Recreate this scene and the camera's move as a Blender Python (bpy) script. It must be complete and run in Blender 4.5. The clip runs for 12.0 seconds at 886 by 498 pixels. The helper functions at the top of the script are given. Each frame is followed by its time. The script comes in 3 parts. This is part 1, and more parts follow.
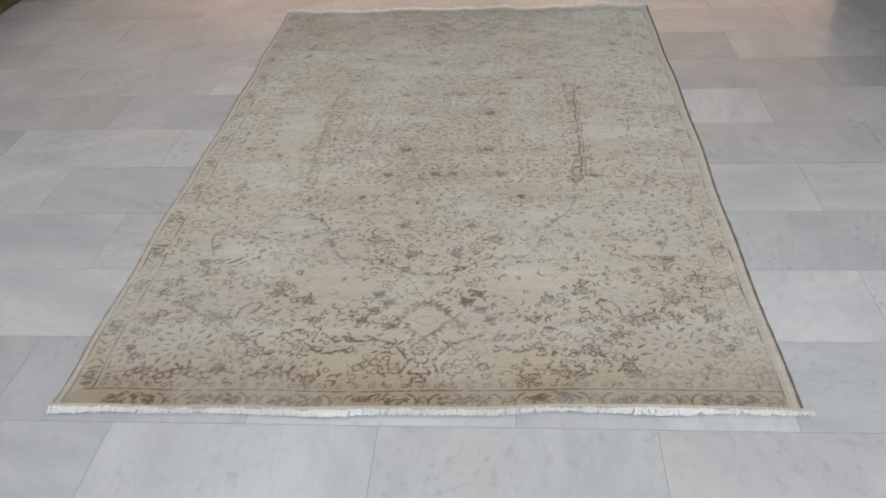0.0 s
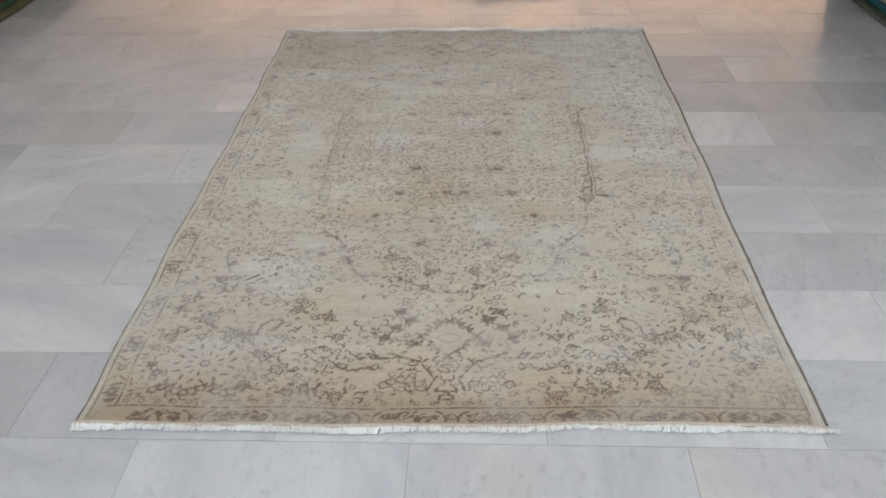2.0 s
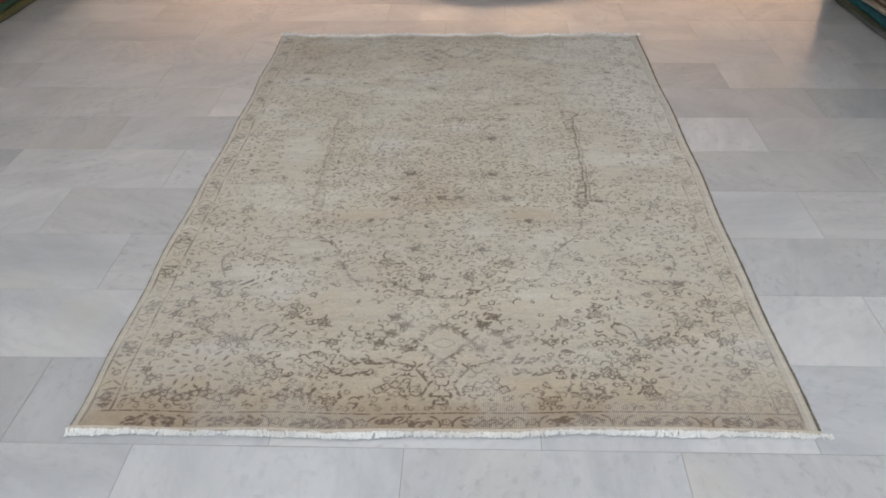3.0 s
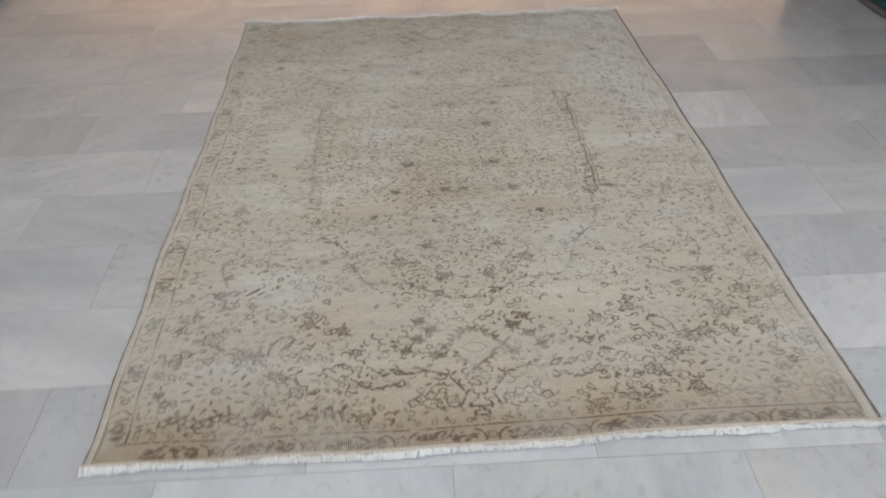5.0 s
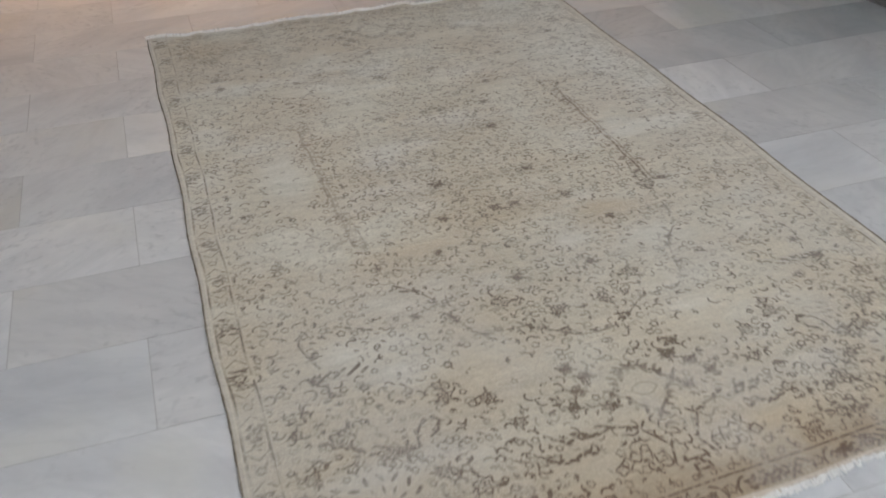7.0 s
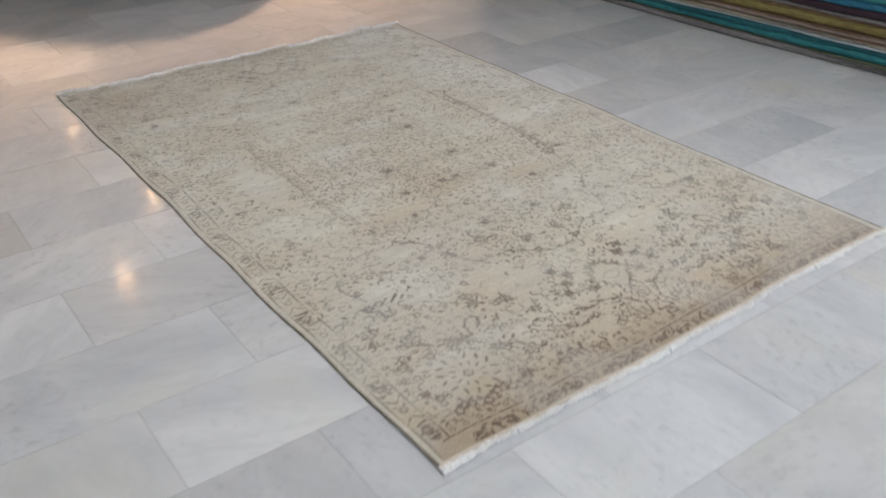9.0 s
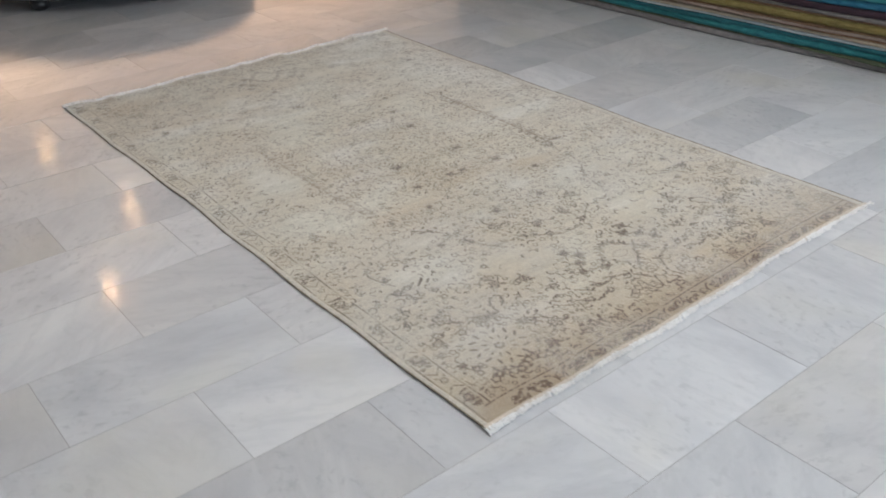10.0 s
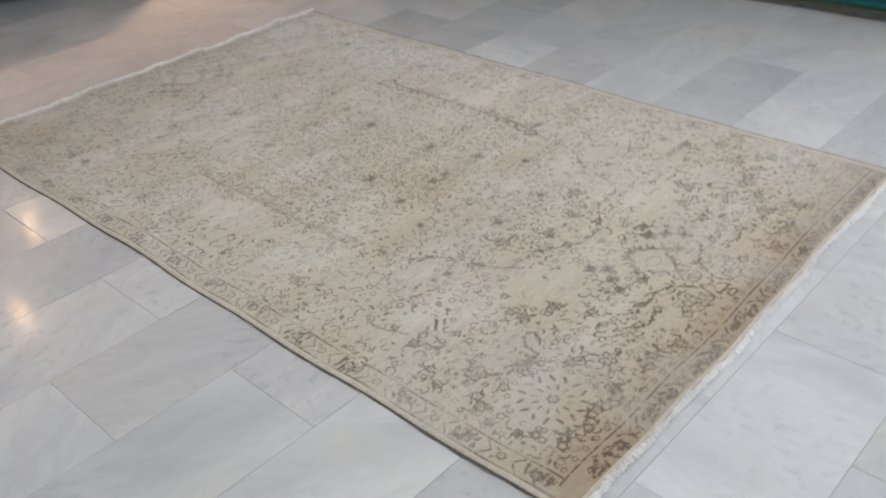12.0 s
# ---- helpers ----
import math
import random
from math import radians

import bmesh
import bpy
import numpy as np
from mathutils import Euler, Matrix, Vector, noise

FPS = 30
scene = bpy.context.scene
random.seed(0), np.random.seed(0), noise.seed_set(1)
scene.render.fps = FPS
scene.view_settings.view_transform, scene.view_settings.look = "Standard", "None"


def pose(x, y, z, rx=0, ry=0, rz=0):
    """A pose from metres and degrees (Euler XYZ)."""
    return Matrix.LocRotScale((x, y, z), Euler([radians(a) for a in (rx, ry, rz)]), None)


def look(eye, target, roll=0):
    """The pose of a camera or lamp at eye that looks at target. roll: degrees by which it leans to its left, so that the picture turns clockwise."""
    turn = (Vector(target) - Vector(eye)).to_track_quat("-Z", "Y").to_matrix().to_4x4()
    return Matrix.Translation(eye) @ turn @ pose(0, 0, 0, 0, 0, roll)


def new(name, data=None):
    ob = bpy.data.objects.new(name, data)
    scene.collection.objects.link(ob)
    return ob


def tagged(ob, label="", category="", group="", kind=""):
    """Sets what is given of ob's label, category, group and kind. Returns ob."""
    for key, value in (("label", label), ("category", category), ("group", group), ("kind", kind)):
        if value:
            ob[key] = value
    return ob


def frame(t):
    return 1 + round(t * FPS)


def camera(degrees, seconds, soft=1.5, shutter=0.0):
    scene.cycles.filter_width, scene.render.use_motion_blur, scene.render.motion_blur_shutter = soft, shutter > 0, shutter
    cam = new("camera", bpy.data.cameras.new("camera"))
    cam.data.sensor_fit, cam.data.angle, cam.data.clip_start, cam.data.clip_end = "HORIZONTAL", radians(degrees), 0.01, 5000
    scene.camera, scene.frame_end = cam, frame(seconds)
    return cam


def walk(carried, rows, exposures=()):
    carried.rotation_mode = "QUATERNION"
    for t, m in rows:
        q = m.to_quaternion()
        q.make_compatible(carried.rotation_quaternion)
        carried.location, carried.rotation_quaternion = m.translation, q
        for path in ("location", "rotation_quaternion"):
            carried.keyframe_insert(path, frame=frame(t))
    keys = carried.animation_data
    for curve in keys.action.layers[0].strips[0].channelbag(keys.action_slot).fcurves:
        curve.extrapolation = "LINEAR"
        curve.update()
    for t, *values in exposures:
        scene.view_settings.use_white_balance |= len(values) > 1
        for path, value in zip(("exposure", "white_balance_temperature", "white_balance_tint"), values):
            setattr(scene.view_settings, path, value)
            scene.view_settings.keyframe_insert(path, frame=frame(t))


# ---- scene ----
cam = camera(52.6, 12.0, soft=1.7, shutter=0.8)
PATH = [
    (0, (1.211, -1.431, 1.415), (1.057, 0.234, 0.316), -2.9),
    (0.5, (1.168, -1.476, 1.416), (1.012, 0.2, 0.337), -1.8),
    (1, (1.088, -1.465, 1.418), (0.978, 0.214, 0.338), -1.4),
    (1.5, (1.065, -1.452, 1.419), (0.98, 0.229, 0.339), -1.1),
    (2, (1.067, -1.45, 1.42), (0.986, 0.242, 0.357), -1.1),
    (2.5, (1.07, -1.453, 1.421), (1.0, 0.243, 0.363), -0.9),
    (3, (1.067, -1.454, 1.424), (0.998, 0.244, 0.37), -0.8),
    (4.8, (0.88, -1.369, 1.4), (0.901, 0.318, 0.326), -1.1),
    (5, (0.861, -1.306, 1.395), (0.92, 0.365, 0.298), -1.5),
    (5.5, (0.757, -1.064, 1.403), (0.877, 0.58, 0.271), -3.7),
    (6, (0.575, -0.882, 1.377), (0.81, 0.722, 0.205), -3.3),
    (6.5, (0.321, -0.742, 1.362), (0.726, 0.812, 0.171), -3.5),
    (7, (0.157, -0.812, 1.343), (0.669, 0.747, 0.199), -1.3),
    (7.2, (0.084, -0.879, 1.338), (0.638, 0.679, 0.213), -0.7),
    (8.8, (-0.591, -1.05, 1.375), (0.393, 0.349, 0.338), -0.4),
    (9, (-0.659, -1.101, 1.365), (0.345, 0.299, 0.35), -0.6),
    (9.5, (-0.805, -1.194, 1.391), (0.225, 0.188, 0.377), -2.0),
    (10, (-0.897, -1.142, 1.39), (0.177, 0.219, 0.393), -1.4),
    (10.5, (-0.981, -0.99, 1.382), (0.164, 0.296, 0.363), -1.4),
    (11, (-0.995, -0.861, 1.38), (0.192, 0.366, 0.337), -1.8),
    (11.5, (-0.884, -0.717, 1.384), (0.318, 0.496, 0.344), -2.4),
    (12, (-0.802, -0.615, 1.366), (0.389, 0.567, 0.277), -3.9),
]
walk(cam, [(t, look(eye, target, roll)) for t, eye, target, roll in PATH],
     exposures=((0, -0.06), (3, -0.04), (5, -0.12), (6, -0.17), (6.5, -0.21), (7.2, -0.16), (8.8, 0.04), (10, 0.11), (12, 0.08)))

# ---- world and large lights ----
world = bpy.data.worlds.new("sky")
scene.world = world
world.use_nodes = True
_wn = world.node_tree
_sky = _wn.nodes.new("ShaderNodeTexSky")
_sky.sky_type = "NISHITA"
_sky.sun_disc = False
_sky.sun_elevation, _sky.sun_rotation = radians(40), radians(200)
_wn.links.new(_sky.outputs[0], _wn.nodes["Background"].inputs[0])
_wn.nodes["Background"].inputs[1].default_value = 0.1

ROOM_W, ROOM_E, ROOM_S, ROOM_N, CEIL = -4.2, 7.8, -5.0, 11.6, 2.8


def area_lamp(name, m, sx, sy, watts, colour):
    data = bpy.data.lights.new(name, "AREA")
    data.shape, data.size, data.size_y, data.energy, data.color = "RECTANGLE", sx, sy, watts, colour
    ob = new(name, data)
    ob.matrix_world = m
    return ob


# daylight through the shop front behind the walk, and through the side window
area_lamp("shopfront_daylight", look((3.0, ROOM_S + 0.1, 1.55), (2.6, 2.0, 0.4)), 7.6, 2.2, 205, (0.76, 0.88, 1.0))
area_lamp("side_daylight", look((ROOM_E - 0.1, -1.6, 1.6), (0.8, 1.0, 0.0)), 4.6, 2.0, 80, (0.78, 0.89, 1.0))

# unseen warm lamp added along the far wall's top, assumed from floor reflections
area_lamp("far_wall_wash", look((1.9, ROOM_N - 0.75, CEIL - 0.06), (1.9, ROOM_N, 1.3)), 11.2, 0.12, 118, (1.0, 0.77, 0.62))


# ---- materials ----
def material(name, rough=0.6, metal=0.0, colour=(0.5, 0.5, 0.5)):
    m = bpy.data.materials.new(name)
    m.use_nodes = True
    b = m.node_tree.nodes["Principled BSDF"]
    b.inputs["Roughness"].default_value = rough
    b.inputs["Metallic"].default_value = metal
    b.inputs["Base Color"].default_value = (*colour, 1)
    return m


def link(m, a, b):
    m.node_tree.links.new(a, b)


def noise_tex(m, coord, scale, detail=4.0, rough=0.55, distortion=0.0, stretch=(1, 1, 1), turn=0.0):
    mp = m.node_tree.nodes.new("ShaderNodeMapping")
    mp.inputs["Scale"].default_value = stretch
    mp.inputs["Rotation"].default_value = (0, 0, turn)
    link(m, coord, mp.inputs["Vector"])
    n = m.node_tree.nodes.new("ShaderNodeTexNoise")
    n.inputs["Scale"].default_value = scale
    n.inputs["Detail"].default_value = detail
    n.inputs["Roughness"].default_value = rough
    n.inputs["Distortion"].default_value = distortion
    link(m, mp.outputs[0], n.inputs["Vector"])
    return n.outputs["Fac"]


def ramp(m, fac, stops):
    r = m.node_tree.nodes.new("ShaderNodeValToRGB")
    els = r.color_ramp.elements
    while len(els) < len(stops):
        els.new(0.5)
    for e, (p, c) in zip(els, stops):
        e.position = p
        e.color = (*c, 1) if isinstance(c, tuple) else (c, c, c, 1)
    link(m, fac, r.inputs[0])
    return r.outputs[0]


def mix(m, fac, a, b, how="MIX"):
    n = m.node_tree.nodes.new("ShaderNodeMix")
    n.data_type, n.blend_type = "RGBA", how
    for sock, v in ((n.inputs[0], fac), (n.inputs[6], a), (n.inputs[7], b)):
        if isinstance(v, (int, float)):
            sock.default_value = v if sock == n.inputs[0] else (v, v, v, 1)
        elif isinstance(v, tuple):
            sock.default_value = (*v, 1)
        else:
            link(m, v, sock)
    return n.outputs[2]


def bump(m, height, strength, distance):
    n = m.node_tree.nodes.new("ShaderNodeBump")
    n.inputs["Strength"].default_value = strength
    n.inputs["Distance"].default_value = distance
    link(m, height, n.inputs["Height"])
    link(m, n.outputs[0], m.node_tree.nodes["Principled BSDF"].inputs["Normal"])


def coords(m, which="Object"):
    return m.node_tree.nodes.new("ShaderNodeTexCoord").outputs[which]


def world_coords(m):
    return m.node_tree.nodes.new("ShaderNodeNewGeometry").outputs["Position"]


def base(m, colour):
    link(m, colour, m.node_tree.nodes["Principled BSDF"].inputs["Base Color"])


def marble_material():
    m = material("polished_marble", 0.16)
    info = m.node_tree.nodes.new("ShaderNodeObjectInfo")
    pos = world_coords(m)
    off = m.node_tree.nodes.new("ShaderNodeVectorMath")
    off.operation = "MULTIPLY_ADD"
    comb = m.node_tree.nodes.new("ShaderNodeCombineXYZ")
    for i in range(3):
        link(m, info.outputs["Random"], comb.inputs[i])
    link(m, comb.outputs[0], off.inputs[0])
    off.inputs[1].default_value = (37.0, 53.0, 19.0)
    link(m, pos, off.inputs[2])
    spin = m.node_tree.nodes.new("ShaderNodeVectorRotate")
    turns = m.node_tree.nodes.new("ShaderNodeMath")
    turns.operation = "MULTIPLY"
    turns.inputs[1].default_value = 19.0
    link(m, info.outputs["Random"], turns.inputs[0])
    link(m, turns.outputs[0], spin.inputs["Angle"])
    link(m, off.outputs[0], spin.inputs["Vector"])
    p = spin.outputs[0]
    clouds = noise_tex(m, p, 2.6, 5, 0.6, 0.6, (0.7, 1.5, 1), 0.25)
    c = ramp(m, clouds, [(0.3, (0.51, 0.52, 0.54)), (0.5, (0.61, 0.615, 0.625)), (0.7, (0.69, 0.69, 0.685))])
    veins = noise_tex(m, p, 4.5, 7, 0.62, 0.7, (0.6, 1.6, 1), 0.5)
    c = mix(m, ramp(m, veins, [(0.44, 0.0), (0.5, 0.24), (0.56, 0.0)]), c, (0.46, 0.47, 0.49))
    flecks = noise_tex(m, p, 38.0, 3, 0.5, 0.4, (0.85, 1.2, 1), 0.4)
    where = noise_tex(m, p, 3.1, 2, 0.5)
    spots = mix(m, 1.0, ramp(m, flecks, [(0.54, 0.0), (0.72, 0.6)]), ramp(m, where, [(0.42, 0.15), (0.62, 1.0)]), "MULTIPLY")
    c = mix(m, spots, c, (0.40, 0.41, 0.43))
    warm = noise_tex(m, p, 1.9, 3, 0.5)
    c = mix(m, ramp(m, warm, [(0.55, 0.0), (0.72, 0.45)]), c, (0.65, 0.63, 0.55))
    c = mix(m, 1.0, c, info.outputs["Color"], "MULTIPLY")
    base(m, c)
    smear = noise_tex(m, pos, 5.0, 4, 0.6)
    rr = ramp(m, smear, [(0.3, 0.30), (0.75, 0.42)])
    m.node_tree.nodes["Principled BSDF"].inputs["Coat Weight"].default_value = 1.0
    m.node_tree.nodes["Principled BSDF"].inputs["Coat IOR"].default_value = 1.6
    m.node_tree.nodes["Principled BSDF"].inputs["Coat Roughness"].default_value = 0.13
    link(m, rr, m.node_tree.nodes["Principled BSDF"].inputs["Roughness"])
    wavy = noise_tex(m, pos, 7.0, 3, 0.5)
    bump(m, wavy, 0.10, 0.006)
    return m


def textile(name, colour, other, scale=60.0):
    m = material(name, 0.95)
    p = coords(m)
    n1 = noise_tex(m, p, scale, 4, 0.6, 0.3, (1, 0.35, 2.2))
    n2 = noise_tex(m, p, 3.0, 3, 0.6)
    c = mix(m, ramp(m, n1, [(0.35, 0.0), (0.68, 1.0)]), colour, other)
    c = mix(m, ramp(m, n2, [(0.4, 0.0), (0.8, 0.4)]), c, tuple(v * 0.55 for v in colour))
    base(m, c)
    bump(m, noise_tex(m, p, 260.0, 3, 0.6), 0.6, 0.004)
    return m


def pile_material():
    m = material("worn_wool_pile", 0.97)
    at = m.node_tree.nodes.new("ShaderNodeVertexColor")
    at.layer_name = "dye"
    p = coords(m)
    fine = noise_tex(m, p, 420.0, 2, 0.6)
    weft = noise_tex(m, p, 130.0, 3, 0.6, 0.0, (0.25, 2.6, 1))
    c = mix(m, 0.34, at.outputs["Color"], ramp(m, fine, [(0.25, 0.2), (0.75, 0.8)]), "OVERLAY")
    c = mix(m, 0.30, c, ramp(m, weft, [(0.2, 0.3), (0.8, 0.7)]), "OVERLAY")
    base(m, c)
    b = m.node_tree.nodes["Principled BSDF"]
    b.inputs["Sheen Weight"].default_value = 0.38
    bump(m, fine, 0.5, 0.003)
    return m


def plaster(name, colour):
    m = material(name, 0.85)
    p = world_coords(m)
    base(m, mix(m, ramp(m, noise_tex(m, p, 1.3, 4), [(0.3, 0.0), (0.8, 0.5)]), colour, tuple(v * 0.86 for v in colour)))
    bump(m, noise_tex(m, p, 60.0, 3), 0.15, 0.004)
    return m


def glow(name, colour, strength):
    m = material(name, 0.5)
    b = m.node_tree.nodes["Principled BSDF"]
    b.inputs["Emission Color"].default_value = (*colour, 1)
    b.inputs["Emission Strength"].default_value = strength
    return m


MARBLE = marble_material()
GROUT = material("grey_joint", 0.8, 0, (0.34, 0.337, 0.332))
PILE = pile_material()
SELVEDGE = textile("selvedge_wool", (0.18, 0.15, 0.11), (0.28, 0.24, 0.18), 90)
COTTON = textile("white_cotton", (0.88, 0.87, 0.84), (0.76, 0.74, 0.70), 140)
WEB = textile("cream_cotton_web", (0.66, 0.59, 0.50), (0.56, 0.48, 0.40), 140)
BACKING = textile("rug_backing", (0.46, 0.40, 0.31), (0.56, 0.50, 0.40), 120)
WALL = plaster("beige_wall", (0.76, 0.64, 0.53))
WALL_PALE = plaster("white_wall", (0.74, 0.73, 0.70))
CEILING = plaster("cream_ceiling", (0.82, 0.74, 0.67))
DARK_FABRIC = textile("charcoal_fabric", (0.09, 0.09, 0.096), (0.13, 0.13, 0.135), 90)
BLACK = material("black_lacquer", 0.35, 0, (0.012, 0.012, 0.014))
STEEL = material("brushed_steel", 0.35, 1.0, (0.55, 0.55, 0.55))
FRAME_GREY = material("grey_window_frame", 0.5, 0, (0.25, 0.26, 0.27))
GLASS = material("window_glass", 0.02, 0, (1, 1, 1))
GLASS.node_tree.nodes["Principled BSDF"].inputs["Transmission Weight"].default_value = 1.0
SPOT_GLOW = glow("warm_spot_glow", (1.0, 0.60, 0.30), 250.0)
FILL_GLOW = glow("neutral_fill_glow", (0.97, 0.97, 1.0), 17.5)
PANEL_GLOW = glow("warm_panel_glow", (1.0, 0.62, 0.34), 2.4)


# ---- mesh helpers ----
def mesh_of(name, bm, mat, smooth=False):
    me = bpy.data.meshes.new(name)
    bm.to_mesh(me)
    bm.free()
    if mat:
        me.materials.append(mat)
    if smooth:
        me.polygons.foreach_set("use_smooth", [True] * len(me.polygons))
    return me


def part(name, bm, mat, parent=None, label="", smooth=False):
    ob = new(name, mesh_of(name, bm, mat, smooth))
    if parent:
        ob.parent = parent
    if label:
        tagged(ob, label)
    return ob


def add_box(bm, x0, y0, z0, x1, y1, z1, bevel=0.0):
    m = Matrix.LocRotScale(((x0 + x1) / 2, (y0 + y1) / 2, (z0 + z1) / 2), None, (x1 - x0, y1 - y0, z1 - z0))
    r = bmesh.ops.create_cube(bm, size=1.0, matrix=m)
    if bevel > 0:
        es = list({e for v in r["verts"] for e in v.link_edges})
        bmesh.ops.bevel(bm, geom=es, offset=bevel, segments=2, affect="EDGES", profile=0.5)


def box(*a, bevel=0.0):
    bm = bmesh.new()
    add_box(bm, *a, bevel=bevel)
    return bm


def lathe(profile, segments=48, ring=False):
    bm = bmesh.new()
    rings = []
    for r, z in profile:
        rings.append([bm.verts.new((r * math.cos(2 * math.pi * i / segments), r * math.sin(2 * math.pi * i / segments), z)) for i in range(segments)])
    for a, b in zip(rings, rings[1:]):
        for i in range(segments):
            j = (i + 1) % segments
            bm.faces.new((a[i], a[j], b[j], b[i]))
    if ring:
        for i in range(segments):
            j = (i + 1) % segments
            bm.faces.new((rings[-1][i], rings[-1][j], rings[0][j], rings[0][i]))
    else:
        bm.faces.new(list(reversed(rings[0])))
        bm.faces.new(rings[-1])
    bmesh.ops.recalc_face_normals(bm, faces=bm.faces)
    return bm


# ---- the room that closes the place ----
def wall(name, mat, label, *boxes):
    bm = bmesh.new()
    for b in boxes:
        add_box(bm, *b)
    return tagged(part(name, bm, mat), label, "wall", kind="structure")


T = 0.2
wall("wall_north", WALL, "warm beige plaster wall at the far end", (ROOM_W - T, ROOM_N, 0, ROOM_E + T, ROOM_N + T, CEIL))
wall("wall_west", WALL_PALE, "pale plaster wall of the showroom", (ROOM_W - T, ROOM_S, 0, ROOM_W, ROOM_N, CEIL))
wall("wall_east", WALL_PALE, "pale plaster wall with a daylight window", (ROOM_E, ROOM_S, 0, ROOM_E + T, -4.2, CEIL), (ROOM_E, 1.0, 0, ROOM_E + T, ROOM_N, CEIL),
     (ROOM_E, -4.2, 0, ROOM_E + T, 1.0, 0.5), (ROOM_E, -4.2, 2.65, ROOM_E + T, 1.0, CEIL))
wall("wall_south", WALL_PALE, "pale plaster wall round the shop front", (ROOM_W - T, ROOM_S - T, 0, -1.0, ROOM_S, CEIL), (7.0, ROOM_S - T, 0, ROOM_E + T, ROOM_S, CEIL),
     (-1.0, ROOM_S - T, 0, 7.0, ROOM_S, 0.3), (-1.0, ROOM_S - T, 2.7, 7.0, ROOM_S, CEIL))
tagged(part("ceiling", box(ROOM_W - T, ROOM_S - T, CEIL, ROOM_E + T, ROOM_N + T, CEIL + 0.15), CEILING), "plain cream painted ceiling", "ceiling", kind="structure")
tagged(part("ground", box(-60, -80, -0.35, 60, 80, -0.25), plaster("outdoor_paving", (0.35, 0.35, 0.34))), "plain grey paving outside the shop", "ground", kind="structure")


def window(name, along_x, a0, a1, z0, z1, at, label):
    root = tagged(new(name), label, "window", kind="structure")
    n = 4

    def bar(nm, p0, p1, q0, q1, thick, mat):
        if along_x:
            part(nm, box(p0, at - thick, q0, p1, at + thick, q1), mat, root)
        else:
            part(nm, box(at - thick, p0, q0, at + thick, p1, q1), mat, root)

    bar("window_frame", a0, a1, z0, z0 + 0.06, 0.035, FRAME_GREY)
    bar("window_frame", a0, a1, z1 - 0.06, z1, 0.035, FRAME_GREY)
    for i in range(n + 1):
        c = a0 + (a1 - a0) * i / n
        c = min(max(c, a0 + 0.03), a1 - 0.03)
        bar("mullion", c - 0.03, c + 0.03, z0 + 0.06, z1 - 0.06, 0.03, FRAME_GREY)
    for i in range(n):
        s = (a1 - a0) / n
        bar("pane", a0 + s * i + 0.06, a0 + s * (i + 1) - 0.06, z0 + 0.06, z1 - 0.06, 0.004, GLASS)
    for o in root.children:
        if o.name.startswith("pane"):
            o.visible_shadow = False


window("window_1", True, -1.0, 7.0, 0.3, 2.7, ROOM_S - 0.1, "wide shop window with grey frame and clear panes")
window("window_2", False, -4.2, 1.0, 0.5, 2.65, ROOM_E + 0.1, "side window with grey frame and clear panes")


# ---- lamps of the showroom, and added fill panels ----
def ceiling_spot(x, y):
    root = tagged(new("ceiling_light"), "small round recessed ceiling spot with warm glow", "ceiling light", "ceiling spots")
    root.location = (x, y, CEIL)
    part("ring", lathe([(0.034, -0.012), (0.050, -0.012), (0.054, 0.0), (0.034, 0.0)], 24, True), STEEL, root)
    part("diffuser", lathe([(0.025, -0.008), (0.025, -0.002)], 24), SPOT_GLOW, root)


for sx, sy in ((1.69, 7.24), (0.95, 5.90), (1.57, 9.55)):
    ceiling_spot(sx, sy)


# unseen fill lamps, added to light the rug more evenly along its length
def fill_panel(x, y):
    root = tagged(new("fill_panel"), "added white fill light panel in a steel frame, unseen on the ceiling", "ceiling light", "ceiling panels")
    root.location = (x, y, CEIL)
    for nm, a in (("frame_rail", (-0.62, -0.17, -0.03, 0.62, -0.15, 0)), ("frame_rail", (-0.62, 0.15, -0.03, 0.62, 0.17, 0)), ("frame_rail", (-0.62, -0.15, -0.03, -0.60, 0.15, 0)), ("frame_rail", (0.60, -0.15, -0.03, 0.62, 0.15, 0))):
        part(nm, box(*a), STEEL, root)
    part("diffuser", box(-0.598, -0.148, -0.02, 0.598, 0.148, -0.005), FILL_GLOW, root)


fill_panel(0.2, 1.3)
fill_panel(1.7, 0.4)


def wall_lamp(x, w, z):
    root = tagged(new("wall_light"), "long warm glowing wall light in a steel tray", "wall light", "far wall lights")
    root.location = (x, ROOM_N, z)
    part("tray", box(-w / 2 - 0.02, -0.05, -0.12, w / 2 + 0.02, 0, 0.12, bevel=0.006), STEEL, root)
    part("diffuser", box(-w / 2, -0.07, -0.10, w / 2, -0.052, 0.10, bevel=0.004), PANEL_GLOW, root)


wall_lamp(0.6, 0.7, 2.58)
wall_lamp(1.85, 1.2, 2.58)


